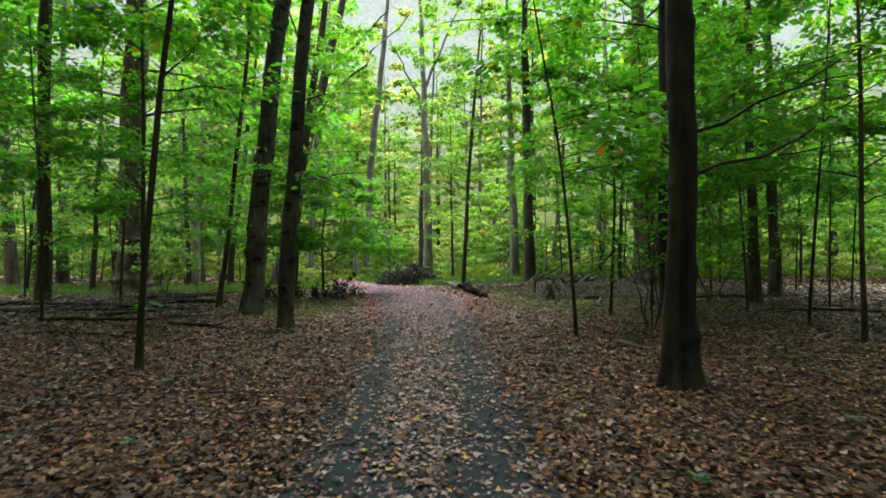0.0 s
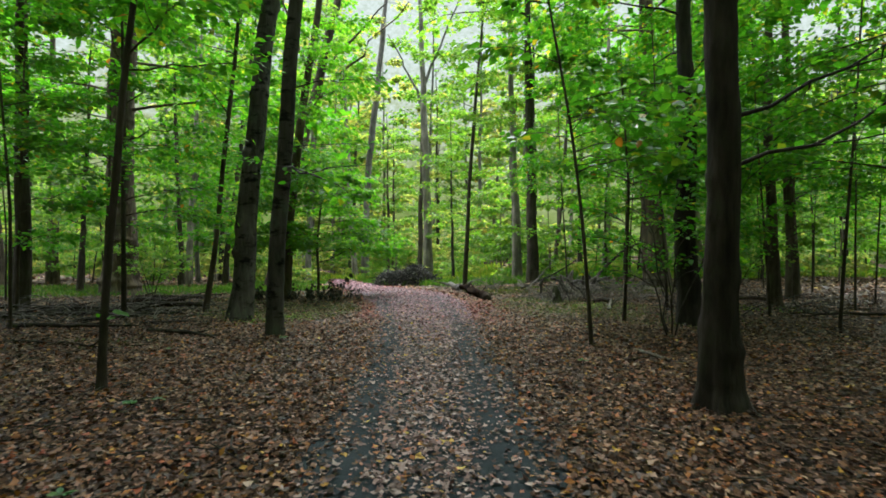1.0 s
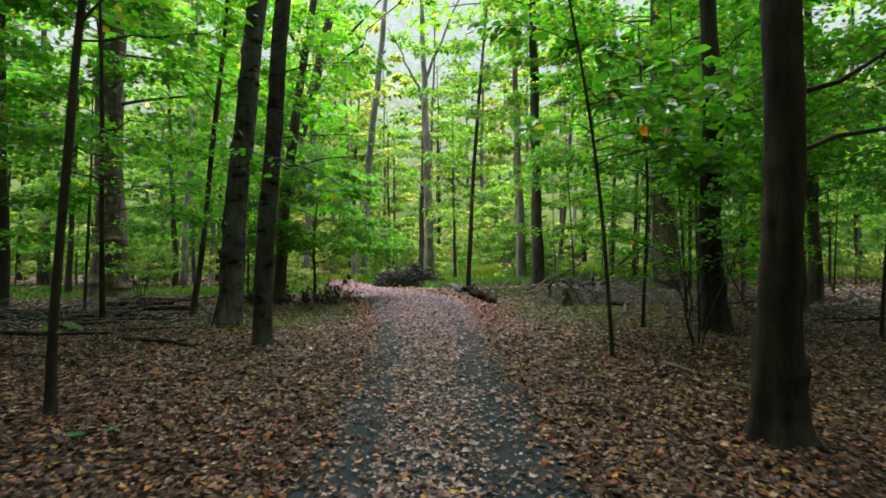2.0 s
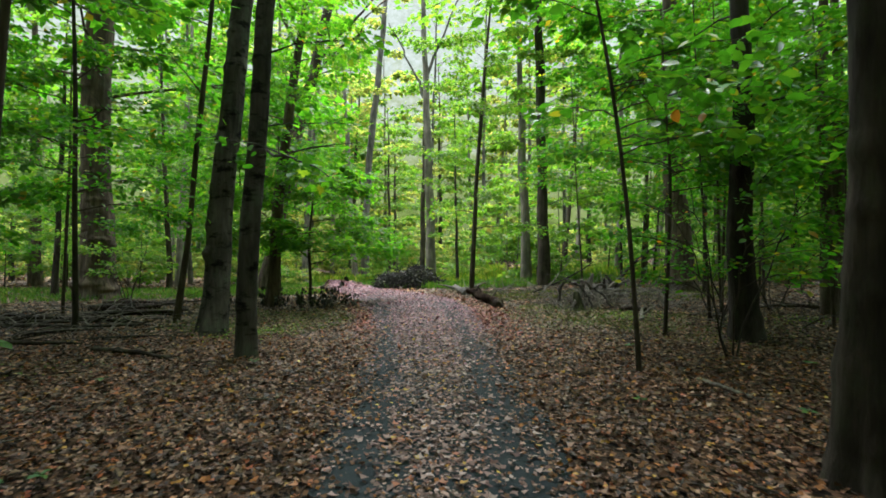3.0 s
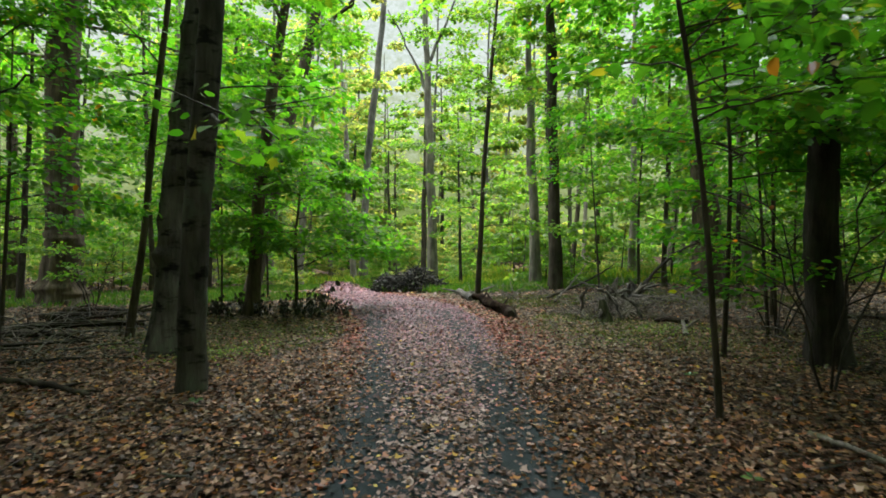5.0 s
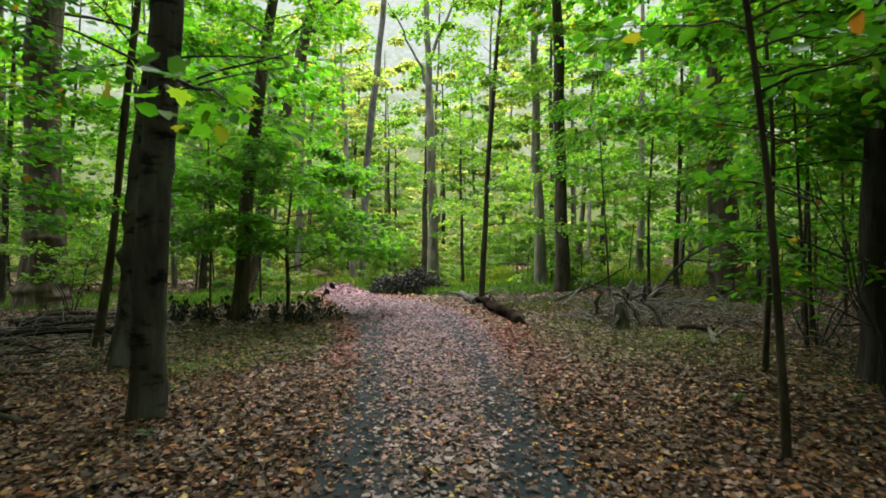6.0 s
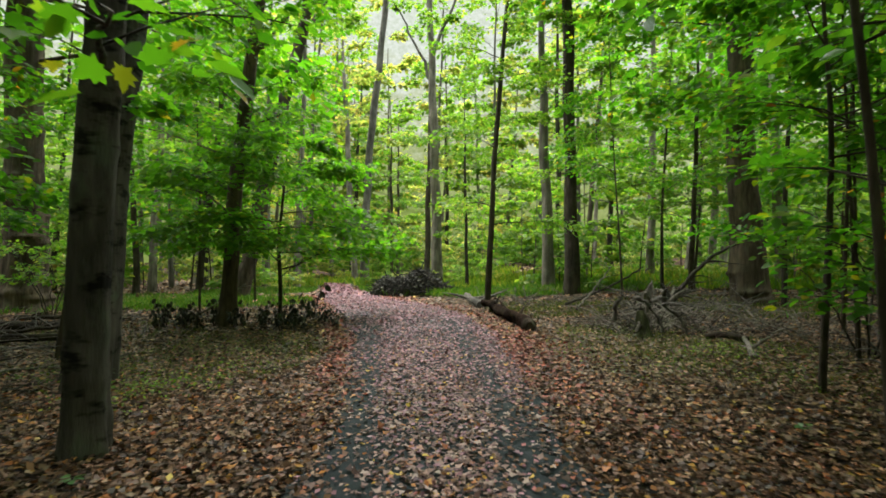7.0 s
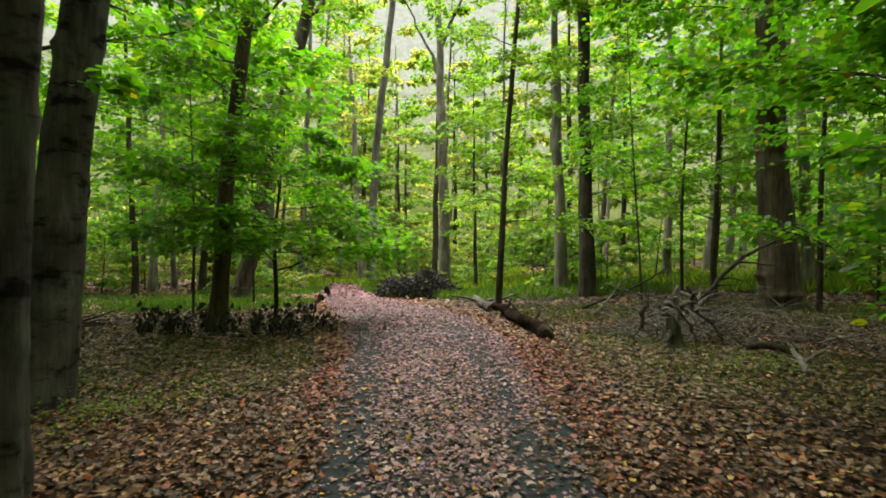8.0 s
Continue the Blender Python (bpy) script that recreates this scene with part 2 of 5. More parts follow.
class Buf:
    """Collects tubes and strips into one mesh."""

    def __init__(self):
        self.v, self.l, self.s, self.nv, self.nl = [], [], [], 0, 0

    def add(self, verts, faces):
        faces = np.asarray(faces)
        self.v.append(np.asarray(verts, float))
        self.l.append((faces + self.nv).ravel())
        self.s.append(self.nl + np.arange(len(faces)) * faces.shape[1])
        self.nv += len(verts)
        self.nl += faces.size

    def tube(self, pts, radii, segs=6, lump=0.0, lobes=0, seed=0, knots=0):
        pts, radii = np.asarray(pts, float), np.asarray(radii, float)
        n = len(pts)
        t = np.gradient(pts, axis=0)
        t /= np.linalg.norm(t, axis=1)[:, None] + 1e-9
        ref = np.where(np.abs(t[:, 2:3]) > 0.8, np.array([[1.0, 0, 0]]), np.array([[0, 0, 1.0]]))
        a = np.cross(ref, t)
        a /= np.linalg.norm(a, axis=1)[:, None] + 1e-9
        b = np.cross(t, a)
        th = np.linspace(0, 2 * np.pi, segs, endpoint=False)
        rr = np.repeat(radii[:, None], segs, 1)
        if lump:
            k = np.arange(n)[:, None]
            k = k * 14.0 / n if n > 60 else k
            rr = rr * (1 + lump * (np.sin(2 * th + 0.35 * k + seed) + 0.7 * np.sin(3 * th - 0.21 * k + 2.1 * seed) + 0.6 * np.sin(0.9 * k + 1.3 * seed)) * 0.5)
        if lobes:
            fall = np.exp(-(pts[:, 2] - pts[0, 2]) / (2.2 * radii[0]))[:, None]
            rr = rr * (1 + 0.15 * fall * np.cos(lobes * th + seed) + 0.08 * fall * np.cos((lobes + 3) * th + 2 * seed))
        if knots:
            kr = np.random.RandomState(int(seed) + 500)
            hz = (pts[:, 2] - pts[0, 2])[:, None]
            for _ in range(knots):
                h0, t0, hs, amp = kr.uniform(0.25, 7.0), kr.uniform(0, 6.28), kr.uniform(0.04, 0.11), kr.uniform(0.07, 0.2)
                rr = rr * (1 + amp * np.exp(-((hz - h0) / hs) ** 2) * np.clip(np.cos(th - t0), 0, 1) ** 2)
            rr = rr * (1 + 0.025 * np.sin(5 * th + 3.1 * hz + seed) * np.sin(4.3 * hz) + 0.02 * np.sin(7 * th - 5.0 * hz))
        ring = pts[:, None] + rr[..., None] * (np.cos(th)[:, None] * a[:, None] + np.sin(th)[:, None] * b[:, None])
        i = np.arange(segs)
        j = (i + 1) % segs
        faces = np.concatenate([np.stack([q * segs + i, q * segs + j, (q + 1) * segs + j, (q + 1) * segs + i], 1) for q in range(n - 1)])
        self.add(ring.reshape(-1, 3), faces)
        for end, fl in ((0, True), (n - 1, False)):
            tip = np.vstack([ring[end], pts[end:end + 1]])
            f = np.stack([j, i, np.full(segs, segs)], 1) if fl else np.stack([i, j, np.full(segs, segs)], 1)
            self.add(tip, f)
        return self

    def mesh(self, name, mats, smooth=True):
        return fast_mesh(name, np.concatenate(self.v), np.concatenate(self.l), np.concatenate(self.s), mats, smooth)


def part(name, me, parent, label=""):
    ob = new(name, me)
    ob.parent = parent
    if label:
        ob["label"] = label
    return ob


def base(name, x, y, z, label, category, group="", kind="", turn=0.0):
    ob = new(name)
    ob.matrix_basis = pose(x, y, z, 0, 0, turn)
    return tagged(ob, label, category, group, kind)


OVAL = np.array([(0, 0, 0), (-0.30, 0.28, 0.05), (-0.26, 0.66, 0.04), (0, 1.0, -0.06), (0.26, 0.66, 0.04), (0.30, 0.28, 0.05)])
KITE = np.array([(0, 0, 0), (-0.33, 0.5, 0.06), (0, 1.0, -0.05), (0.33, 0.5, 0.06)])
LOBED = np.array([(0, 0, 0), (-0.22, 0.10, 0.03), (-0.46, 0.22, 0.10), (-0.24, 0.42, 0.03), (-0.40, 0.70, 0.12), (-0.12, 0.66, 0.02), (0, 1.0, 0.10), (0.12, 0.66, 0.02), (0.40, 0.70, 0.12), (0.24, 0.42, 0.03), (0.46, 0.22, 0.10), (0.22, 0.10, 0.03)])
SHAPES = {
    "oval": (OVAL, [(0, 3, 2, 1), (0, 5, 4, 3)]),
    "kite": (KITE, [(0, 2, 1), (0, 3, 2)]),
    "lobed": (LOBED, [(0, 3, 2, 1), (0, 6, 5, 3), (3, 5, 4, 3), (0, 11, 10, 9), (0, 9, 7, 6), (9, 8, 7, 9)]),
}
HALF = [(0.08, 0.10, 0.02), (0.36, 0.02, 0.05), (0.30, 0.20, 0.04), (0.55, 0.40, 0.08), (0.36, 0.46, 0.04), (0.42, 0.66, 0.06), (0.20, 0.60, 0.02), (0.16, 0.78, 0.0)]
MAPLE = np.array([(0, 0.38, -0.02), (0, 0, 0)] + HALF + [(0, 1.0, -0.06)] + [(-x, y, z) for x, y, z in HALF[::-1]])
SHAPES["maple"] = (MAPLE, [(0, k, k + 1 if k < len(MAPLE) - 1 else 1) for k in range(1, len(MAPLE))])
SHAPES["blade"] = (KITE * np.array((0.22, 1, 1)), [(0, 2, 1), (0, 3, 2)])
SHAPES["lobed"] = (LOBED, [(0, 3, 2, 1), (0, 6, 5, 3), (0, 11, 10, 9), (0, 9, 7, 6)])


def leaves_mesh(name, pos, along, up, size, mat, shape="kite", curl=None):
    """Many separate leaf blades in one mesh: foot, direction, upper side and length of each."""
    tpl, faces = SHAPES[shape]
    n = len(pos)
    along = along / (np.linalg.norm(along, axis=1)[:, None] + 1e-9)
    side = np.cross(along, up)
    side /= np.linalg.norm(side, axis=1)[:, None] + 1e-9
    nrm = np.cross(side, along)
    s = size[:, None, None]
    lift = np.ones(n) if curl is None else curl
    v = pos[:, None] + s * (tpl[None, :, 0:1] * side[:, None] + tpl[None, :, 1:2] * along[:, None] + tpl[None, :, 2:3] * lift[:, None, None] * nrm[:, None])
    k = len(tpl)
    off = (np.arange(n) * k)[:, None]
    loops = np.concatenate([np.array(f) + 0 for f in faces])
    per = np.cumsum([0] + [len(f) for f in faces])
    allloops = (off + loops[None]).ravel()
    starts = (np.arange(n)[:, None] * per[-1] + per[:-1][None]).ravel()
    return fast_mesh(name, v.reshape(-1, 3), allloops, starts, mat)


# ---- the lie of the land ----
def smooth(a, b, v):
    u = np.clip((v - a) / (b - a), 0, 1)
    return u * u * (3 - 2 * u)


PATH_Y = np.array([-30.0, 3.0, 8.0, 11.5, 14.0, 16.0, 19.6, 24.5, 32.0, 44.0, 60.0])
PATH_X = np.array([0.3, 0.0, -0.12, -0.32, -0.60, -0.98, -1.95, -4.0, -5.9, -8.6, -19.0])
PATH_W = np.array([1.0, 1.0, 1.02, 1.10, 1.36, 1.58, 1.62, 1.25, 0.95, 0.9, 0.9])


def path_x(y):
    return np.mean([np.interp(y + d, PATH_Y, PATH_X) for d in (-2, -1, 0, 1, 2)], axis=0)


def path_w(y):
    return np.mean([np.interp(y + d, PATH_Y, PATH_W) for d in (-2, 0, 2)], axis=0)


def land(x, y):
    """Height of the forest floor."""
    x, y = np.asarray(x, float), np.asarray(y, float)
    d = np.clip(y - 14.0, 0, 60)
    tilt = 0.02 * np.clip(x, -14, 12) * np.where(x < 0, smooth(9, 15, y), smooth(5, 12, y))
    fall = 0.05 * d * d / (d + 6) * (1 - 0.8 * smooth(0, 6, x))
    off = smooth(0.9, 2.2, np.abs(x - path_x(y)) - 0.3)
    lumps = 0.018 * np.sin(1.7 * x + 0.6 * y) * np.sin(1.3 * y - 0.5 * x) + 0.012 * np.sin(4.1 * x + 1.1) * np.sin(3.7 * y)
    return tilt - fall + off * lumps


def land1(x, y):
    return float(land(x, y))


def grid_mesh(name, xs, ys, zf, mat):
    gx, gy = np.meshgrid(xs, ys)
    v = np.stack([gx, gy, zf(gx, gy)], -1).reshape(-1, 3)
    nx, ny = len(xs), len(ys)
    i, j = np.meshgrid(np.arange(nx - 1), np.arange(ny - 1))
    a = (j * nx + i).ravel()
    f = np.stack([a, a + 1, a + 1 + nx, a + nx], 1)
    return fast_mesh(name, v, f.ravel(), np.arange(len(f)) * 4, mat, True)


def steps(lo, near_lo, near_hi, hi, fine, grow=1.25):
    mid = list(np.arange(near_lo, near_hi + 1e-6, fine))
    d, v = fine, mid[-1]
    while v < hi:
        d *= grow
        v += d
        mid.append(v)
    d, v = fine, mid[0]
    while v > lo:
        d *= grow
        v -= d
        mid.insert(0, v)
    return np.array(mid)


ground = new("ground", grid_mesh("ground", steps(-500, -16, 16, 500, 0.25), steps(-500, -2, 34, 600, 0.25), land, SOIL))
tagged(ground, "brown forest floor covered with fallen autumn leaves", "ground", kind="structure")

# Asphalt strip of the path, with thickness at its ragged edges.
rows_y = np.arange(-12.0, 53.0, 0.2)
pv, n_across = [], 13
for y in rows_y:
    c, w = float(path_x(y)), float(path_w(y)) + 0.06 * math.sin(3.1 * y) + 0.04 * math.sin(7.3 * y + 1)
    for q in range(n_across):
        u = -1 + 2 * q / (n_across - 1)
        crown = 0.035 * (1 - u * u) - (0.05 if q in (0, n_across - 1) else 0.0)
        x = c + w * u
        pv.append((x, y, land1(x, y) + 0.012 + crown))
qi, qj = np.meshgrid(np.arange(n_across - 1), np.arange(len(rows_y) - 1))
qa = (qj * n_across + qi).ravel()
pf = np.stack([qa, qa + 1, qa + 1 + n_across, qa + n_across], 1)
path = new("path", fast_mesh("path", np.array(pv), pf.ravel(), np.arange(len(pf)) * 4, ASPHALT, True))
tagged(path, "dark wet asphalt woodland path bending through the trees", "path", kind="structure")


# Glowing backdrop ring: hazy woods and white sky painted as emission.
def far_glow_material():
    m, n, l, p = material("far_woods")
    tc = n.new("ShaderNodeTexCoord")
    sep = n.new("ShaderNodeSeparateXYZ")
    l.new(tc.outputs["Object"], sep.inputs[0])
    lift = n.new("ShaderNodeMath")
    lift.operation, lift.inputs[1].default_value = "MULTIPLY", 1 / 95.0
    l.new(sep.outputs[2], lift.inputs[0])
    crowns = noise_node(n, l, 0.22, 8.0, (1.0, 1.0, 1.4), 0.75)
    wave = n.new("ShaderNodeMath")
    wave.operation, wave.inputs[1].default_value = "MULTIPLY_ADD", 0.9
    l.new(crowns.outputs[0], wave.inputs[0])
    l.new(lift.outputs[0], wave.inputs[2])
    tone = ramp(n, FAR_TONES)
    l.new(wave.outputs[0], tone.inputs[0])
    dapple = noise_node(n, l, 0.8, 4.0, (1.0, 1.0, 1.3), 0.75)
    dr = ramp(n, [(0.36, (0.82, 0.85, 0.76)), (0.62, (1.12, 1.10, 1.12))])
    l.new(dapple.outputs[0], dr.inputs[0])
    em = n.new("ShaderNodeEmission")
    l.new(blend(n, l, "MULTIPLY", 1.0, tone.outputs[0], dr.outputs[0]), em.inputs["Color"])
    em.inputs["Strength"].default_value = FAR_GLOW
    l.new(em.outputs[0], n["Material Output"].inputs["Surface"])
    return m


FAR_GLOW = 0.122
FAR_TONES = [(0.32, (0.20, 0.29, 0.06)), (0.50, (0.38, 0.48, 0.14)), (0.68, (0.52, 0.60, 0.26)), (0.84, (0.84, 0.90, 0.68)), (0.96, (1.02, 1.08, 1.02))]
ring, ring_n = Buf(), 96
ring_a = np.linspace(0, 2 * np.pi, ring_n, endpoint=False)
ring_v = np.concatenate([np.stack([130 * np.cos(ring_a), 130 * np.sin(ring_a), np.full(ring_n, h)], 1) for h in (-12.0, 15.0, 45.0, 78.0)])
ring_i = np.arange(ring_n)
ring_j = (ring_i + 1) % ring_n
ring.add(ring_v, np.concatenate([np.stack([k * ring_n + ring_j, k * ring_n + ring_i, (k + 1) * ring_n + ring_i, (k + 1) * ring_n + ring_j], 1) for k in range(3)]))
backdrop = new("backdrop", ring.mesh("backdrop", far_glow_material()))
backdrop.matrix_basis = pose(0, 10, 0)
tagged(backdrop, "glowing backdrop painted as hazy yellow-green woods", "woods", kind="structure")


# ---- trees ----
def limb_curve(rng, start, azim, length, rise, droop, n=7):
    s = np.linspace(0, 1, n)
    bend = rng.uniform(-0.5, 0.5)
    az = azim + bend * s
    step = length / (n - 1)
    slope = rise - droop * s
    d = np.stack([np.cos(az), np.sin(az), slope], 1)
    d /= np.linalg.norm(d, axis=1)[:, None]
    p = np.vstack([np.zeros(3), np.cumsum(d[:-1] * step, axis=0)])
    return p + start + np.vstack([np.zeros((1, 3)), rng.normal(0, 0.012 * length, (n - 1, 3))])


def spray(rng, curve, count, reach, flat=0.06, first=0.22):
    """Feet and directions of leaves on side twigs along a limb, in loose flat layers."""
    n = len(curve)
    L = np.linalg.norm(curve[-1] - curve[0])
    s = first + (1 - first) * rng.rand(count) ** 0.8
    twig = np.round(s * 9 + rng.rand(count) * 0.25) / 9
    twig = np.clip(twig, first, 1.0)
    f = twig * (n - 1)
    i = np.minimum(f.astype(int), n - 2)
    u = (f - i)[:, None]
    root = curve[i] * (1 - u) + curve[i + 1] * u
    t = curve[i + 1] - curve[i]
    t /= np.linalg.norm(t, axis=1)[:, None] + 1e-9
    sd = rng.choice([-1.0, 1.0], count)
    ang = sd * (0.75 + 0.35 * np.sin(twig * 57.0 + sd))
    c, q = np.cos(ang), np.sin(ang)
    d = np.stack([t[:, 0] * c - t[:, 1] * q, t[:, 0] * q + t[:, 1] * c, 0.35 * t[:, 2] + 0.12 * np.sin(twig * 91 + 2 * sd)], 1)
    r = reach * L * (1.05 - 0.55 * twig) * rng.rand(count) ** 0.7
    pos = root + d * r[:, None]
    pos[:, 2] -= 0.10 * r * r / (reach * L + 1e-6)
    pos += rng.normal(0, 1, (count, 3)) * np.array([0.07, 0.07, flat])[None] * (0.5 + reach * L)
    along = d + rng.normal(0, 0.55, (count, 3)) * np.array([1, 1, 0.5])
    along[:, 2] -= 0.25
    return pos, along


def tilt_up(rng, n, spread=0.58):
    up = np.stack([rng.normal(0, spread, n), rng.normal(0, spread, n), np.ones(n)], 1)
    return up / np.linalg.norm(up, axis=1)[:, None]


def tree(name, x, y, keys, height, bark, label, leaf=None, crown=(3.0, 8.0), limbs=10, reach=2.0, per_limb=140, size=0.12,
         shape="kite", segs=10, lobes=0, seed=1, extra=(), rise=0.35, droop=0.5, lump=0.08, group="forest trees", category="tree", limb_r=0.15, side=None, joined=False, dense=2.2, high=None, away=0.0, forks=()):
    """A tree whose stem follows keys of (height, sideways shift, radius) and tapers on to its full height; limbs fill the crown's heights."""
    rng = np.random.RandomState(seed)
    root = base(name, x, y, land1(x, y) - 0.03, label, category, group)
    k = np.array(keys, float)
    if category == "sapling":
        k[:, 2] *= 0.84
    top_h, top_x, top_r = k[-1]
    lean = (k[-1, 1] - k[-2, 1]) / max(0.3, k[-1, 0] - k[-2, 0])
    if height > top_h + 0.3:
        k = np.vstack([k, [height, top_x + 0.7 * lean * (height - top_h), max(0.012, top_r * 0.22)]])
    nh = int(max(8, min(14 if joined else 46, height / 0.22)))
    h = np.unique(np.concatenate([np.linspace(0, height, nh), [0.08, 0.18, 0.32], np.arange(0.05, 7.5, 0.07) if segs >= 20 else []]))
    h = h[h <= height]
    sx = np.mean([np.interp(h + d, k[:, 0], k[:, 1]) for d in np.linspace(-0.4, 0.4, 5)], axis=0) - 0.0
    sx = sx - sx[0]
    wob = min(0.05, 0.4 * top_r)
    sy = wob * np.sin(0.9 * h + seed) - wob * math.sin(seed) + away * h
    r = np.interp(h, k[:, 0], k[:, 2])
    spine = np.stack([sx + 0.5 * wob * np.sin(1.7 * h + 2 * seed) - 0.5 * wob * math.sin(2 * seed), sy, h], 1)
    trunk = Buf().tube(spine, r, segs, lump, lobes, seed, 26 if segs >= 20 else 0)
    all_pos, all_dir, arms = [], [], []
    lo, hi = crown
    jobs = []
    for q in range(limbs):
        hh = lo + (hi - lo) * (q + rng.rand()) / max(1, limbs)
        az = q * 2.4 + rng.uniform(-0.5, 0.5) if side is None else side + rng.uniform(-0.9, 0.9)
        ln = reach * rng.uniform(0.65, 1.15) * (1.0 - 0.45 * (hh - lo) / max(0.5, hi - lo + 1.0))
        jobs.append((hh, az, ln, rise + rng.uniform(-0.2, 0.2), droop + rng.uniform(-0.15, 0.2), per_limb))
    jobs += list(extra)
    for hh, az, ln, up, dr, cnt in jobs:
        hh = min(hh, height * 0.98)
        st = np.array([np.interp(hh, h, spine[:, c]) for c in range(3)])
        rr = float(np.interp(hh, h, r))
        cv = limb_curve(rng, st, az, ln, up, dr, 4 if joined else 7)
        lr = max(0.006, min(rr * 0.5, limb_r * 0.06 * ln))
        lb = trunk if joined else Buf()
        lb.tube(cv, np.linspace(lr, 0.004, len(cv)), 3 if joined else 5)
        for s in () if joined else (0.35, 0.55, 0.75):
            p0 = cv[int(s * 6)]
            a2 = az + rng.choice([-1, 1]) * rng.uniform(0.6, 1.0)
            tw = limb_curve(rng, p0, a2, ln * 0.38, 0.15, 0.3, 4)
            lb.tube(tw, np.linspace(lr * 0.45, 0.003, 4), 4)
        if not joined:
            arms.append(part("limb", lb.mesh("limb", bark), root))
        if leaf is not None and cnt:
            n = int(dense * cnt * (0.6 + 0.4 * ln / reach))
            p, d = spray(rng, cv, n, 0.42)
            all_pos.append(p)
            all_dir.append(d)
    for hh, az, ln, up, fr in forks:
        st = np.array([np.interp(hh, h, spine[:, c]) for c in range(3)])
        cv = limb_curve(rng, st, az, ln, up, 0.2, 10)
        arms.append(part("fork", Buf().tube(cv, np.linspace(fr, 0.3 * fr, 10), 9, 0.08).mesh("fork", bark), root))
    stem = part("trunk", trunk.mesh("trunk", bark), root)
    # Extra crown, mostly above the view, added to shade what stands below.
    if high:
        hp, hd = [], []
        for q in range(high[2]):
            hh = min(height * 0.97, high[0] + (high[1] - high[0]) * (q + rng.rand()) / high[2])
            st = np.array([np.interp(hh, h, spine[:, c]) for c in range(3)])
            cv = limb_curve(rng, st, q * 2.4 + rng.uniform(-0.4, 0.4), high[3] * rng.uniform(0.7, 1.1), 0.3, 0.4)
            arms.append(part("limb", Buf().tube(cv, np.linspace(0.05, 0.006, len(cv)), 5).mesh("limb", bark), root))
            p, d = spray(rng, cv, int(0.6 * high[4]), 0.45)
            hp.append(p)
            hd.append(d)
        p, d = np.concatenate(hp), np.concatenate(hd)
        part("upper_crown", leaves_mesh("upper_crown", p, d, tilt_up(rng, len(p)), high[5] * rng.uniform(0.7, 1.2, len(p)), leaf, "kite"), root)
    for ob in arms:
        ob.parent = stem
    if all_pos:
        p, d = np.concatenate(all_pos), np.concatenate(all_dir)
        part("crown", leaves_mesh("crown", p, d, tilt_up(rng, len(p)), size * rng.uniform(0.65, 1.25, len(p)), leaf, shape), root)
    return root


GREY, DARK = "tree with smooth grey-brown bark marked by dark rings", "tree with dark brown bark and green leaves"
SAP = "slender dark sapling with flat layers of green leaves"
tree("sapling", -3.38, 5.90, [(0, 0, 0.064), (0.64, 0.02, 0.048), (1.67, 0.08, 0.042), (3.28, 0.19, 0.039), (4.24, 0.33, 0.035)], 7.5, BARK_DARK, SAP, LEAF_GREEN, (3.3, 7.0), 8, 1.7, 150, 0.10, "oval", 10, 3, 11, [(3.25, 0.15, 1.3, 0.12, 0.0, 60), (0.75, 0.3, 0.12, 0.4, 0.1, 4)], group="saplings", category="sapling")
tree("tree", -10.51, 13.68, [(0, 0, 0.21), (2.1, -0.05, 0.164), (5.08, -0.04, 0.142), (7.77, -0.04, 0.127)], 14, BARK_DARK, DARK, LEAF_GREEN, (2.6, 9), 12, 2.4, 150, 0.12, "kite", 12, 4, 12, high=(9.0, 13.5, 13, 5.5, 200, 0.36))
tree("tree", -4.0, 10.98, [(0, 0, 0.285), (0.3, 0.03, 0.245), (0.63, 0.06, 0.225), (2.43, 0.12, 0.195), (4.46, 0.24, 0.178), (6.5, 0.42, 0.162)], 17, BARK_GREY, "large leaning tree with smooth grey bark marked by dark rings", LEAF_GREEN, (8.0, 9), 2, 2.0, 60, 0.15, "kite", 24, 5, 13, [(2.9, -0.3, 0.6, 0.3, 0.1, 40)], high=(9.5, 16.5, 16, 5.5, 200, 0.26), away=0.09)
ringed = tree("tree", -2.70, 9.14, [(0, 0, 0.172), (0.25, 0.02, 0.145), (0.6, 0.03, 0.134), (2.3, 0.1, 0.12), (3.8, 0.21, 0.112), (5.7, 0.35, 0.103)], 13, BARK_GREY, "grey-brown tree with knotty dark branch scars", LEAF_GREEN, (6.5, 7.5), 3, 1.6, 60, 0.12, "oval", 24, 4, 14, high=(7.8, 12.6, 13, 4.6, 200, 0.27), extra=[(3.05, 0.5, 1.3, 0.28, 0.3, 20), (2.75, -0.95, 2.65, -0.16, 0.16, 16), (4.0, -0.4, 1.6, 0.1, 0.3, 50), (2.75, 3.6, 0.8, 0.3, 0.3, 16)])
tree("sapling", -5.25, 12.28, [(0, 0, 0.088), (0.7, 0.10, 0.072), (1.58, 0.22, 0.064), (3.34, 0.38, 0.061), (5.23, 0.55, 0.054), (6.72, 0.69, 0.047)], 9.5, BARK_DARK, SAP, LEAF_GREEN, (2.6, 9), 10, 2.0, 150, 0.11, "kite", 10, 3, 15, group="saplings", category="sapling")
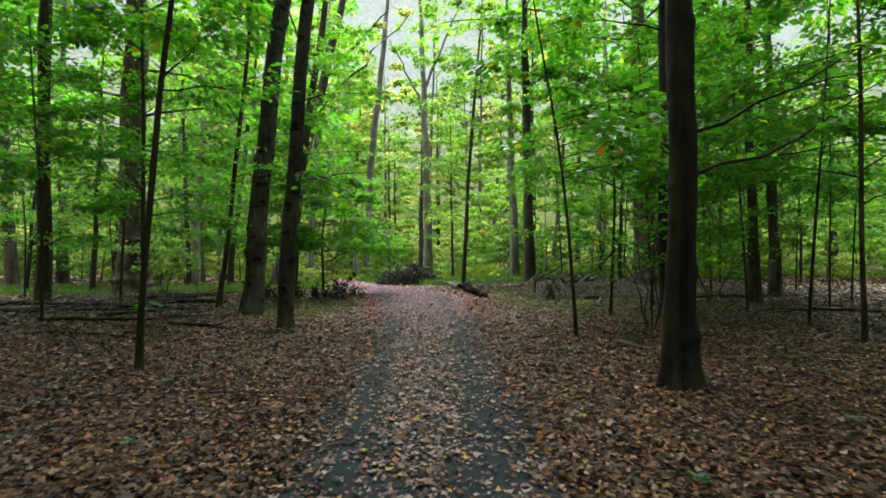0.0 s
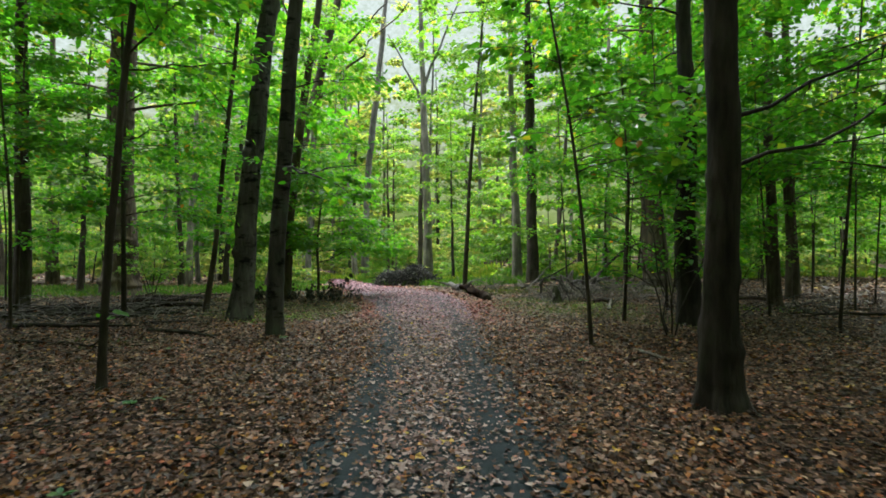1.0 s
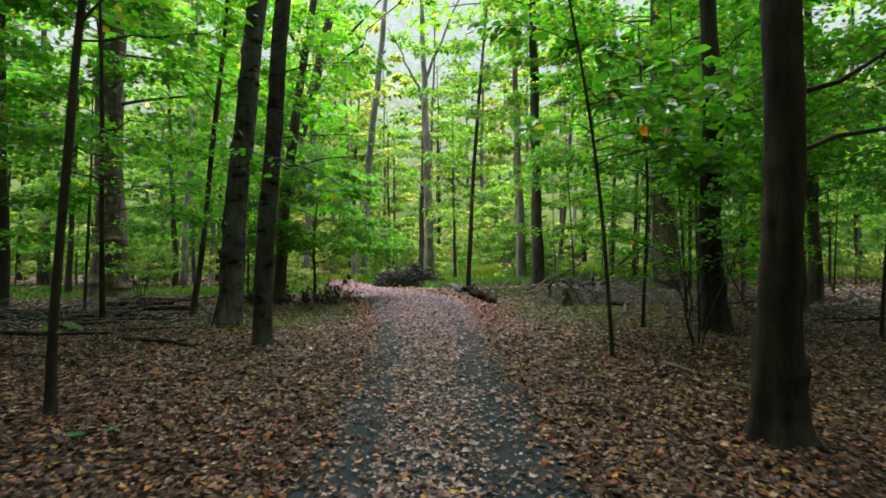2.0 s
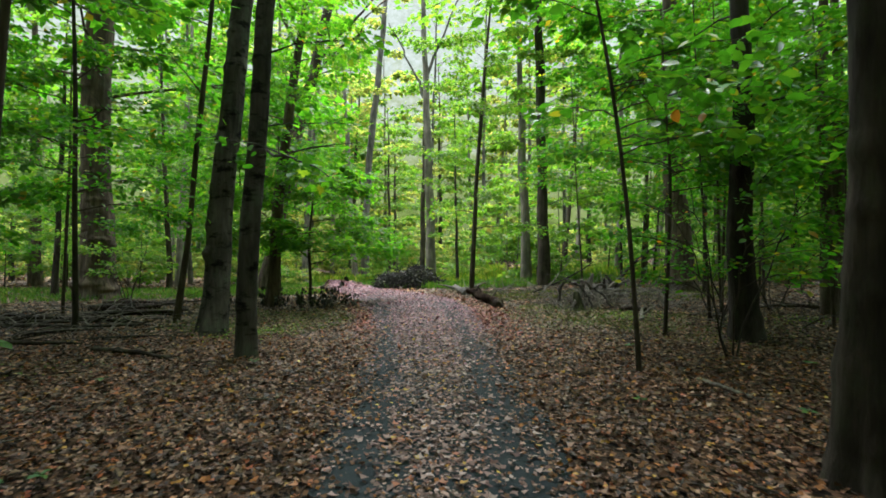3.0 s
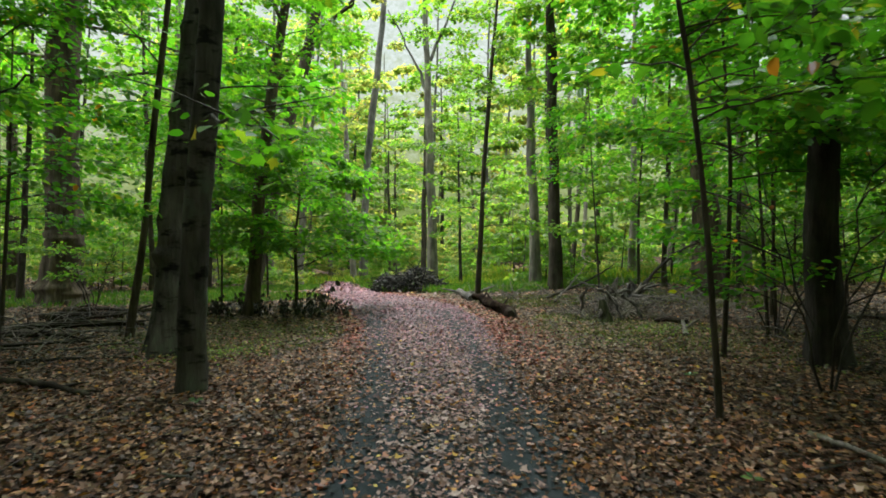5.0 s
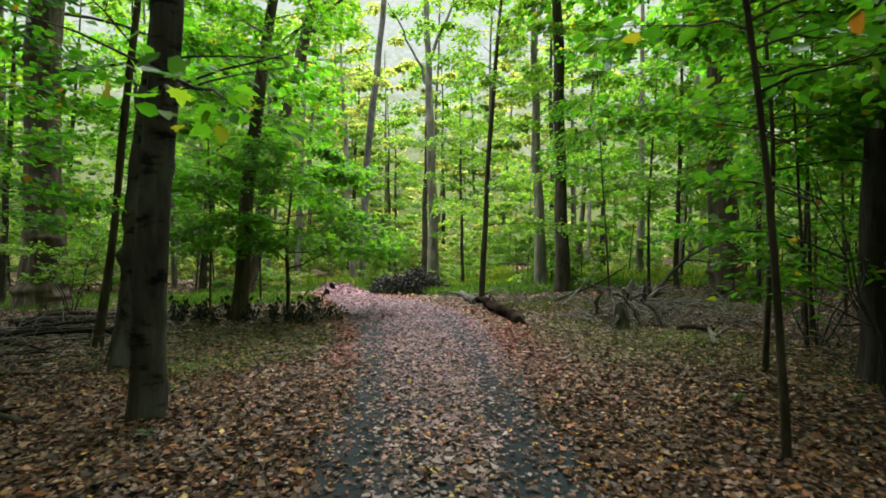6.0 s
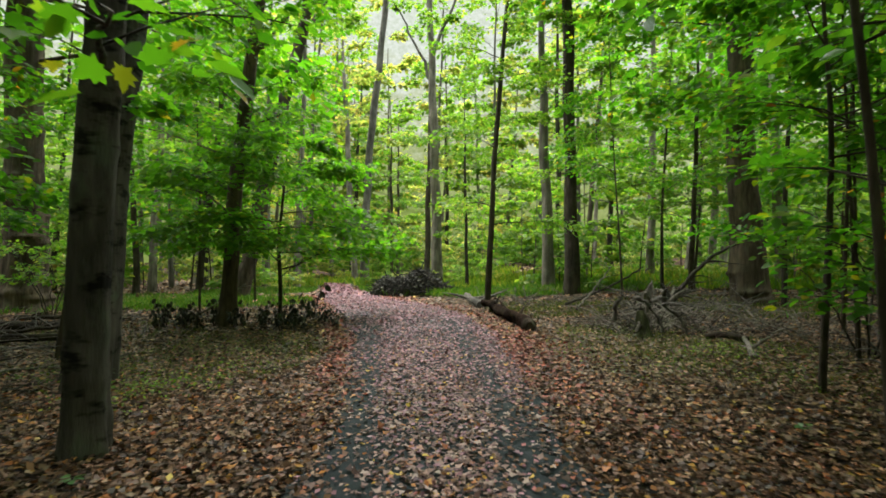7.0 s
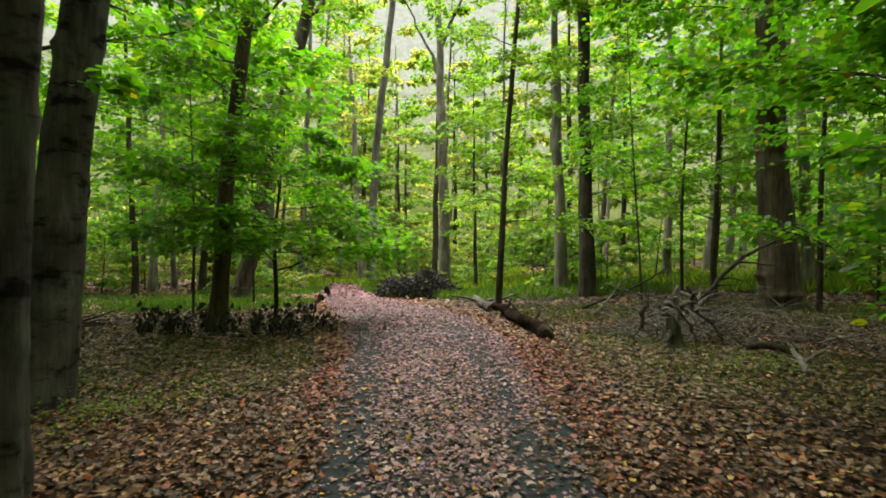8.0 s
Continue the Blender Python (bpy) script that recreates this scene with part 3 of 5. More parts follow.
tree("sapling", -6.28, 10.98, [(0, 0, 0.063), (1.34, -0.01, 0.054), (3.16, -0.02, 0.045), (5.25, -0.07, 0.036)], 7.5, BARK_DARK, SAP, LEAF_GREEN, (2.0, 7), 11, 2.0, 150, 0.11, "oval", 10, 3, 16, [(2.4, -0.6, 2.4, 0.15, 0.3, 90), (3.0, -1.0, 2.4, 0.15, 0.3, 90), (3.6, -0.5, 2.6, 0.1, 0.3, 90), (2.7, -1.5, 2.0, 0.1, 0.3, 80)], group="saplings", category="sapling")
tree("sapling", -8.22, 13.32, [(0, 0, 0.044), (1.5, 0.06, 0.038), (3.5, 0.12, 0.03)], 5.5, BARK_DARK, SAP, LEAF_GREEN, (1.9, 5.2), 8, 1.9, 150, 0.11, "kite", 8, 0, 17, group="saplings", category="sapling")
tree("tree", -11.29, 18.90, [(0, 0, 0.66), (0.3, -0.02, 0.58), (0.64, -0.06, 0.535), (1.99, -0.02, 0.47), (4.85, -0.06, 0.41), (8.72, 0.02, 0.38)], 20, BARK_OAK, "massive old oak with furrowed bark and flared foot", LEAF_GREEN, (6, 18), 18, 6.5, 190, 0.40, "kite", 28, 6, 18)
tree("tree", -4.51, 15.52, [(0, 0, 0.20), (0.85, 0.06, 0.153), (2.82, 0.2, 0.131), (5.0, 0.44, 0.12), (6.2, 0.64, 0.109)], 17, BARK_OAK, "leaning dark tree among withered plants", LEAF_LIT, (1.8, 8.6), 21, 2.7, 150, 0.13, "kite", 14, 4, 19, [(1.7, -1.0, 1.5, 0.1, 0.4, 180), (1.9, -2.3, 1.6, 0.1, 0.4, 180), (2.1, -1.4, 1.6, 0.1, 0.4, 180), (2.7, -1.9, 1.7, 0.15, 0.4, 180), (3.4, -1.2, 1.8, 0.15, 0.4, 180), (4.2, -1.7, 1.8, 0.2, 0.4, 160), (5.0, -1.3, 1.8, 0.2, 0.4, 150), (5.7, -1.7, 1.8, 0.2, 0.4, 140), (6.4, -1.3, 1.8, 0.2, 0.4, 140)], high=(10, 16, 10, 5.0, 160, 0.15), forks=[(5.2, 0.1, 4.5, 1.2, 0.05), (6.6, 2.9, 4.0, 2.4, 0.05)])
tree("tree", -7.7, 24.0, [(0, 0, 0.30), (4.5, 0.95, 0.25), (9.0, 1.95, 0.21), (13.0, 2.9, 0.16)], 18, BARK_OAK, "dark tree leaning towards the path with a forked top", LEAF_LIME, (9, 17), 10, 2.8, 110, 0.2, "kite", 14, 4, 37, forks=[(9.6, 0.2, 4.5, 1.3, 0.09)])
tree("sapling", -3.74, 16.40, [(0, 0, 0.055), (0.7, 0.03, 0.048), (1.6, -0.05, 0.04), (2.6, 0.05, 0.03)], 4.0, BARK_DARK, "small spreading tree with bright green layered leaves", LEAF_LIT, (1.0, 3.9), 20, 2.4, 220, 0.13, "kite", 10, 3, 20, [(0.9, 0.6, 1.0, 0.9, 0.3, 60)], 0.25, 0.45, group="saplings", category="sapling")
tree("sapling", 0.81, 19.19, [(0, 0, 0.10), (1.7, 0.03, 0.09), (4.07, 0.13, 0.077), (6.3, 0.26, 0.07), (7.69, 0.38, 0.063)], 11, BARK_DARK, "tall thin dark sapling beside a fallen log", LEAF_LIME, (2.2, 10.5), 18, 2.0, 120, 0.13, "kite", 12, 3, 21, group="saplings", category="sapling")
tree("tree", 3.82, 22.73, [(0, 0, 0.32), (0.4, 0, 0.26), (1.18, 0, 0.239), (4.9, -0.11, 0.186), (8.78, -0.26, 0.177)], 17, BARK_DARK, DARK, LEAF_LIME, (3.0, 11), 11, 2.6, 170, 0.15, "kite", 14, 4, 22, high=(10.5, 16.5, 12, 5.5, 180, 0.32))
tree("tree", 3.54, 25.2, [(0, 0, 0.27), (1.59, 0.01, 0.219), (5.36, -0.2, 0.179)], 16, BARK_HAZED, "grey-barked tree behind a darker one", LEAF_LIME, (5, 14), 10, 2.6, 150, 0.17, "kite", 12, 4, 23)
tree("tree", 7.72, 19.20, [(0, 0, 0.44), (0.3, -0.05, 0.42), (0.61, -0.12, 0.405), (2.67, -0.29, 0.36), (4.99, -0.43, 0.32), (7.32, -0.53, 0.30)], 19, BARK_OAK, "thick old oak with brown bark", LEAF_GREEN, (6.5, 10), 8, 4.5, 150, 0.24, "kite", 24, 6, 24, high=(8.5, 18, 24, 7.0, 460, 0.37))
tree("sapling", 7.95, 18.3, [(0, 0, 0.08), (2.0, -0.02, 0.07), (5.0, 0.03, 0.05)], 8, BARK_DARK, SAP, LEAF_GREEN, (4.2, 7.5), 6, 1.7, 140, 0.13, "kite", 8, 3, 25, group="saplings", category="sapling")
tree("tree", 4.65, 10.42, [(0, 0, 0.27), (0.2, 0, 0.23), (0.49, -0.01, 0.207), (1.77, -0.08, 0.191), (3.36, -0.12, 0.159), (4.79, -0.16, 0.135)], 16, BARK_BROWN, DARK + ", beside a many-stemmed bush", LEAF_GREEN, (3.4, 9), 11, 2.8, 200, 0.13, "kite", 20, 5, 26, high=(9.0, 15.5, 17, 6.5, 120, 0.42))
tree("tree", 2.64, 5.62, [(0, 0, 0.27), (0.12, 0, 0.235), (0.26, 0.01, 0.202), (1.11, -0.03, 0.156), (2.03, -0.06, 0.142), (2.94, -0.10, 0.136), (3.98, -0.09, 0.136)], 13, BARK_BROWN, "dark straight tree with flared roots in leaf litter", LEAF_GREEN, (7.0, 8), 2, 2.0, 60, 0.15, "kite", 28, 5, 27, high=(7.0, 12.6, 20, 6.0, 140, 0.25), extra=[(3.55, 0.9, 0.35, 0.8, 0.0, 0), (2.72, 0.05, 2.7, 0.40, -0.25, 16), (2.25, 0.12, 2.7, 0.30, -0.55, 12)])
tree("sapling", 2.22, 8.38, [(0, 0, 0.042), (0.64, -0.06, 0.033), (1.99, -0.18, 0.028), (3.16, -0.33, 0.027), (4.33, -0.55, 0.022), (4.87, -0.67, 0.018)], 6.5, BARK_DARK, "thin leaning sapling with large glossy green leaves", LEAF_BROAD, (2.4, 6.2), 9, 1.4, 22, 0.17, "oval", 10, 3, 28, [(2.6, -0.5, 1.3, 0.3, 0.3, 12), (2.9, 0.4, 1.4, 0.35, 0.4, 14), (3.2, -1.4, 1.0, 0.3, 0.3, 10), (3.1, -0.8, 1.5, 0.2, 0.35, 18), (3.4, 0.0, 1.5, 0.2, 0.35, 18), (2.8, 0.9, 1.4, 0.25, 0.35, 12), (3.6, -0.3, 1.7, 0.3, 0.4, 18)], group="saplings", category="sapling")
tree("sapling", 3.56, 10.83, [(0, 0, 0.045), (1.35, 0.05, 0.037), (2.6, 0.08, 0.032), (3.7, -0.02, 0.024)], 5.5, BARK_DARK, SAP, LEAF_GREEN, (2.4, 5.2), 10, 1.8, 190, 0.115, "oval", 8, 3, 29, [(2.4, -0.3, 1.8, 0.15, 0.25, 140), (2.7, 0.5, 1.9, 0.15, 0.25, 140), (2.8, -1.2, 1.5, 0.15, 0.3, 120), (3.0, 0.1, 2.0, 0.15, 0.3, 150), (3.5, -0.6, 2.0, 0.15, 0.3, 150)], group="saplings", category="sapling")
tree("tree", 7.88, 12.99, [(0, 0, 0.18), (1.51, -0.07, 0.127), (3.35, -0.14, 0.106), (5.46, -0.23, 0.092)], 13, BARK_DARK, DARK, LEAF_GREEN, (2.6, 9), 11, 2.4, 170, 0.12, "kite", 12, 4, 30, high=(9.0, 12.7, 12, 5.5, 200, 0.34))
tree("tree", 9.54, 14.82, [(0, 0, 0.2), (1.51, -0.05, 0.145), (3.61, -0.15, 0.121), (6.03, -0.26, 0.105)], 13, BARK_DARK, DARK, LEAF_GREEN, (2.4, 11), 12, 2.6, 170, 0.13, "kite", 12, 4, 31)
tree("sapling", 6.61, 8.05, [(0, 0, 0.057), (1.38, -0.06, 0.044), (3.13, -0.11, 0.039), (4.88, -0.18, 0.031)], 7.5, BARK_DARK, SAP, LEAF_GREEN, (1.8, 7), 12, 1.9, 170, 0.105, "oval", 10, 3, 32, [(4.6, 2.9, 3.4, -0.25, 0.35, 150), (3.9, 2.7, 2.6, -0.2, 0.5, 110)], group="saplings", category="sapling")
tree("tree", -5.71, 39.29, [(0, 0, 0.31), (3.89, -0.03, 0.27), (9.3, 0.21, 0.234), (14.71, 0.78, 0.216), (18.31, 1.12, 0.198)], 24, BARK_HAZED, "tall leaning tree at the bend of the path, bark lightened for haze", LEAF_HAZY_GOLD, (9, 23), 10, 2.6, 60, 0.3, "kite", 10, 4, 33)
tree("tree", -7.87, 47.61, [(0, 0, 0.271), (4.64, -0.43, 0.248), (11.41, -0.77, 0.203), (16.82, -1.17, 0.135)], 22, BARK_HAZED, "slender tree with a forked top, bark lightened for haze", LEAF_HAZY_GOLD, (10, 21), 9, 3.0, 60, 0.3, "kite", 10, 0, 34, [(13, 0.4, 4.0, 1.4, 0.3, 40)])
tree("tree", -0.81, 31.0, [(0, 0, 0.28), (3.22, -0.05, 0.262), (7.42, -0.23, 0.21), (11.62, -0.41, 0.168), (14.42, -0.56, 0.14)], 20, BARK_HAZED, "tall straight tree behind a brush pile", LEAF_LIME, (4, 19), 14, 2.4, 110, 0.2, "kite", 12, 4, 35, forks=[(11.5, 0.2, 6.0, 2.6, 0.10), (10.2, 3.0, 5.0, 2.2, 0.09)])
tree("tree", -1.37, 33.4, [(0, 0, 0.169), (3.45, -0.05, 0.154), (6.53, -0.01, 0.123)], 14, BARK_DARK, "slim dark tree behind a brush pile", LEAF_HAZY_GOLD, (4, 13), 10, 2.2, 110, 0.2, "kite", 10, 0, 36)

# Turning leaves at the end of the low branch that reaches out over the litter.
rl = np.random.RandomState(91)
tp = np.array([1.45, -2.12, 2.12]) + rl.normal(0, 1, (13, 3)) * np.array([0.24, 0.18, 0.05])
td = rl.normal(0, 1, (13, 3)) * np.array([1, 1, 0.25]) - np.array([0, 0, 0.35])
tu, ts = tilt_up(rl, 13, 0.35), rl.uniform(0.08, 0.13, 13)
part("branch_leaves", leaves_mesh("branch_leaves", tp[:9], td[:9], tu[:9], ts[:9], LEAF_LIT, "maple"), ringed)
part("turning_leaves", leaves_mesh("turning_leaves", tp[9:], td[9:], tu[9:], 0.85 * ts[9:], LEAF_TURNING, "maple"), ringed, "yellow and orange turning leaves")


# ---- trees and bushes further off, built once and repeated ----
def spare(rng, spots, x, y, gap):
    return all((x - a) ** 2 + (y - b) ** 2 > gap * gap for a, b in spots)


SPOTS = [(o.location.x, o.location.y) for o in scene.objects if o.parent is None and o.type == "EMPTY"]
far = np.random.RandomState(77)


def far_template(name, label, category, group, **kw):
    ob = tree(name, 0, 0, joined=True, label=label, category=category, group=group, **kw)
    return ob


NEARBY = [
    far_template("sapling", "leafy sapling with layered green leaves", "sapling", "understory saplings", keys=[(0, 0, 0.035), (2, 0.1, 0.03), (4, 0.05, 0.02)], height=5.6, bark=BARK_DARK, leaf=LEAF_GREEN, crown=(1.4, 5.5), limbs=15, reach=2.0, per_limb=190, size=0.13, segs=6, seed=55, dense=1.0),
    far_template("sapling", "leafy sapling with drooping green leaves", "sapling", "understory saplings", keys=[(0, 0, 0.04), (2, -0.1, 0.03), (4, -0.2, 0.02)], height=6.8, bark=BARK_DARK, leaf=LEAF_GREEN, crown=(2.5, 6.6), limbs=14, reach=2.3, per_limb=200, size=0.13, segs=6, seed=56, dense=1.0),
]
# Lime on the first one stands in for distance fade and brighter light.
UNDER = [
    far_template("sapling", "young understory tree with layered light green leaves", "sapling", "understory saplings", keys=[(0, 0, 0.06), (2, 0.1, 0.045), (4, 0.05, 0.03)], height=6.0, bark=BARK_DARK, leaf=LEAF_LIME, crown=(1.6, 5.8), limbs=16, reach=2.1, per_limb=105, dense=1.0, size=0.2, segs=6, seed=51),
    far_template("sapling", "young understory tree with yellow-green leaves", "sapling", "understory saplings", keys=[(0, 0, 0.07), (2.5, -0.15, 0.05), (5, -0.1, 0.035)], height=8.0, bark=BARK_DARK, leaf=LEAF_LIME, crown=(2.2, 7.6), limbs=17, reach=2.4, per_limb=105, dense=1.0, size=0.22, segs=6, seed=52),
    far_template("sapling", "spreading understory tree with dense green leaves", "sapling", "understory saplings", keys=[(0, 0, 0.05), (1.5, 0.1, 0.04), (3, 0.3, 0.03)], height=5.2, bark=BARK_DARK, leaf=LEAF_GREEN, crown=(1.8, 5.0), limbs=15, reach=2.3, per_limb=120, dense=1.0, size=0.19, segs=6, seed=53),
]
UNDER_FAR = [
    far_template("sapling", "yellow-green young tree in a brighter part of the wood", "sapling", "understory saplings", keys=[(0, 0, 0.06), (2, 0.1, 0.045), (4, 0.05, 0.03)], height=6.5, bark=BARK_HAZED, leaf=LEAF_LIME, crown=(0.9, 6.2), limbs=16, reach=2.4, per_limb=105, size=0.29, segs=6, seed=57, dense=1.0),
    far_template("sapling", "golden young tree in a brighter part of the wood", "sapling", "understory saplings", keys=[(0, 0, 0.06), (2, -0.1, 0.045), (4, -0.2, 0.03)], height=5.5, bark=BARK_HAZED, leaf=LEAF_HAZY_GOLD, crown=(0.8, 5.2), limbs=15, reach=2.4, per_limb=100, size=0.29, segs=6, seed=58, dense=1.0),
]
TALL = [
    far_template("tree", "tall forest tree with grey trunk and high green crown", "tree", "background trees", keys=[(0, 0, 0.26), (1, 0.02, 0.2), (8, 0.25, 0.16)], height=20, bark=BARK_HAZED, leaf=LEAF_GREEN, crown=(6, 19), limbs=20, reach=4.0, per_limb=95, dense=1.0, size=0.36, segs=9, seed=61),
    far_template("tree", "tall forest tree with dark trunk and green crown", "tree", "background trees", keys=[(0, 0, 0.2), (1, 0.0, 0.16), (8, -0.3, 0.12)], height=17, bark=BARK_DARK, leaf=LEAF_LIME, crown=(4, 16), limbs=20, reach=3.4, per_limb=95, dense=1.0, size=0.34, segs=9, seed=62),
    far_template("tree", "stout forest tree with brown trunk and high crown", "tree", "background trees", keys=[(0, 0, 0.42), (1, 0.02, 0.34), (8, 0.1, 0.28)], height=22, bark=BARK_OAK, leaf=LEAF_GREEN, crown=(8, 21), limbs=20, reach=4.6, per_limb=95, dense=1.0, size=0.38, segs=10, seed=63),
]
# Added only to cast shade: dense crowns that stay out of view.
SHADE_TREES = [
    far_template("tree", "tall broad-crowned tree added out of view for shade", "tree", "background trees", keys=[(0, 0, 0.3), (1, 0.02, 0.22), (8, 0.2, 0.18)], height=19, bark=BARK_HAZED, leaf=LEAF_GREEN, crown=(9, 18), limbs=24, reach=7.0, per_limb=100, size=0.56, segs=9, seed=64, dense=1.0),
]
DISTANT = [
    far_template("tree", "distant tree with yellow-green autumn crown", "tree", "distant trees", keys=[(0, 0, 0.25), (1, 0.02, 0.2), (9, 0.4, 0.16)], height=22, bark=BARK_HAZED, leaf=LEAF_HAZY_GOLD, crown=(3, 21), limbs=22, reach=4.2, per_limb=85, dense=1.0, size=0.62, segs=5, seed=71),
    far_template("tree", "distant tree with pale green crown", "tree", "distant trees", keys=[(0, 0, 0.2), (1, 0.0, 0.18), (9, -0.4, 0.13)], height=19, bark=BARK_HAZED, leaf=LEAF_LIME, crown=(2, 18), limbs=22, reach=4.0, per_limb=85, dense=1.0, size=0.62, segs=5, seed=72),
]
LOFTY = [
    far_template("tree", "very tall forest tree with yellow-green autumn crown", "tree", "background trees", keys=[(0, 0, 0.24), (1, 0.02, 0.19), (9, 0.3, 0.15)], height=28, bark=BARK_HAZED, leaf=LEAF_HAZY_GOLD, crown=(8, 27), limbs=30, reach=4.6, per_limb=100, dense=1.0, size=0.36, segs=8, seed=73),
    far_template("tree", "very tall forest tree with pale green crown", "tree", "background trees", keys=[(0, 0, 0.2), (1, 0.0, 0.17), (9, -0.3, 0.13)], height=26, bark=BARK_HAZED, leaf=LEAF_LIME, crown=(7, 25), limbs=30, reach=4.4, per_limb=100, dense=1.0, size=0.36, segs=8, seed=74),
]
BUSHES = [
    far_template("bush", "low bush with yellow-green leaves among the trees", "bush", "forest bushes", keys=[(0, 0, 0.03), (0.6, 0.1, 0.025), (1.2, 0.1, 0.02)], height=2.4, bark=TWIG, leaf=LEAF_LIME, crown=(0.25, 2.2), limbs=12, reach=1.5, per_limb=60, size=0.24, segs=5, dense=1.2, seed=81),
    far_template("bush", "low bush with golden autumn leaves", "bush", "forest bushes", keys=[(0, 0, 0.03), (0.6, -0.1, 0.025), (1.2, -0.1, 0.02)], height=2.0, bark=TWIG, leaf=LEAF_HAZY_GOLD, crown=(0.2, 1.8), limbs=12, reach=1.5, per_limb=60, size=0.24, segs=5, dense=1.2, seed=82),
]
FAR_BUSHES = [
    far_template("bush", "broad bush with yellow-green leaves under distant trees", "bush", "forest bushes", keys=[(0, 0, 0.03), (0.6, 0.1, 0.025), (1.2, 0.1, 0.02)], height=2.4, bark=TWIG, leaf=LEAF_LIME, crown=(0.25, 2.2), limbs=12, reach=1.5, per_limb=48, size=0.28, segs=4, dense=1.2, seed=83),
    far_template("bush", "broad bush with golden leaves under distant trees", "bush", "forest bushes", keys=[(0, 0, 0.03), (0.6, -0.1, 0.025), (1.2, -0.1, 0.02)], height=2.1, bark=TWIG, leaf=LEAF_HAZY_GOLD, crown=(0.2, 1.9), limbs=12, reach=1.5, per_limb=48, size=0.28, segs=4, dense=1.2, seed=84),
]
first_use = set()


def plant(kinds, x, y, scale=None):
    k = far.randint(len(kinds))
    ob = kinds[k]
    m = pose(x, y, land1(x, y) - 0.04, far.uniform(-3, 3), far.uniform(-3, 3), far.uniform(0, 360))
    if ob.name in first_use:
        ob = copy_thing(ob, m)
    else:
        first_use.add(ob.name)
        ob.matrix_basis = m
    s = scale or far.uniform(0.8, 1.2)
    ob.scale = (s, s, s)
    SPOTS.append((x, y))


def scatter(kinds, count, x0, x1, y0, y1, gap, clear, fan=None, keep=None, big=None):
    far.seed(int(1000 + 7 * count + 13 * abs(x0) + 29 * abs(y0) + 31 * abs(y1)))
    done = tries = 0
    while done < count and tries < count * 40:
        tries += 1
        x, y = far.uniform(x0, x1), far.uniform(y0, y1)
        if abs(x - float(path_x(y))) < clear or (fan and abs(x) > fan * (y + 6)) or (keep and not keep(x, y)) or not spare(far, SPOTS, x, y, gap):
            continue
        plant(kinds, x, y, far.uniform(*big) if big else None)
        done += 1


# Single far stems that stand out between the nearer trees.
for x, y, k, s in ((-20.2, 24.4, 2, 0.75), (-17.1, 21.3, 1, 0.5), (-21.3, 29.1, 2, 0.85), (-13.8, 20.5, 1, 0.65), (-14.2, 29.8, 0, 0.9), (7.9, 23.0, 1, 0.6), (-4.6, 50.0, 1, 0.9), (-4.4, 43.7, 1, 0.8), (0.6, 29.6, 1, 0.55), (-11.2, 36.6, 0, 1.1), (-8.6, 34.0, 0, 0.95)):
    plant([TALL[k]], x, y, s)

# Leafy saplings close on both sides.
for x, y in ((-7.2, 9.4), (-8.9, 11.6), (-10.4, 10.4), (-12.4, 12.3), (-6.4, 18.4), (-13.0, 16.2), (-6.0, 21.0), (-15.0, 14.0)):
    plant(NEARBY, x, y)
for x, y in ((6.9, 9.7), (5.7, 13.1), (6.7, 11.3), (9.0, 12.0), (11.2, 16.4), (4.8, 20.6), (13.5, 14.0), (9.4, 14.6), (10.6, 17.8), (10.6, 13.4), (6.3, 14.2), (5.0, 12.2), (8.0, 15.4)):
    plant(NEARBY[1:], x, y)
# Broad-crowned trees added beside and behind the view, to darken floor and foliage.
for x, y in ((9.8, -1.0), (11.0, 4.3), (12.2, 8.0), (-7.6, 4.6), (-5.4, 0.6), (-9.4, 6.2), (6.6, -2.0), (-6.2, -2.6), (2.5, -5.5), (-3.0, -8.0), (4.5, -11.0), (-7.5, -12.5), (-9.5, -6.5), (8.5, -5.0), (0.5, -14.5), (11.0, -10.0), (14.5, 1.0), (-13.5, 2.5), (-10.6, 8.6)):
    plant(SHADE_TREES, x, y)
def aside(x, y):
    """Outside the brighter clearing round the bend of the path."""
    return not (25 < y < 54 and -0.34 * y < x < 0.09 * y)


def clearing(x, y):
    return not aside(x, y)


scatter(UNDER, 12, -26, -6, 20, 36, 1.9, 3.2, 0.95, aside)
scatter(UNDER, 16, 5, 26, 19, 36, 1.9, 3.6, 0.95, aside)
scatter(UNDER_FAR, 14, -40, -8, 28, 50, 2.2, 2.6, 1.0, aside)
def bright_right(x, y):
    """The opening behind the old oak."""
    return 5 < x < 17 and 28 < y < 46


scatter(UNDER_FAR[:1], 14, 3, 40, 26, 50, 2.2, 2.6, 1.0, lambda x, y: aside(x, y) and not bright_right(x, y))
scatter(BUSHES, 14, 5, 17, 28, 46, 1.2, 2.4, None, bright_right, (0.4, 0.75))
scatter(UNDER_FAR, 13, -16, 5, 36, 54, 1.6, 2.2, None, clearing, (0.6, 0.95))
scatter(TALL, 10, -40, -5, 20, 44, 3.6, 5.0, 1.0, aside)
scatter(TALL, 9, 3, 40, 20, 44, 3.6, 5.5, 1.0, lambda x, y: aside(x, y) and not (2 < x < 15 and y < 40))
for x, y, s in ((11.6, 24.2, 0.9), (20.8, 27.5, 1.0), (9.4, 30.5, 0.95), (12.8, 34.0, 1.0), (7.6, 35.5, 1.0), (16.0, 38.0, 1.1), (10.6, 40.5, 1.15)):
    plant(TALL[:2], x, y, s)
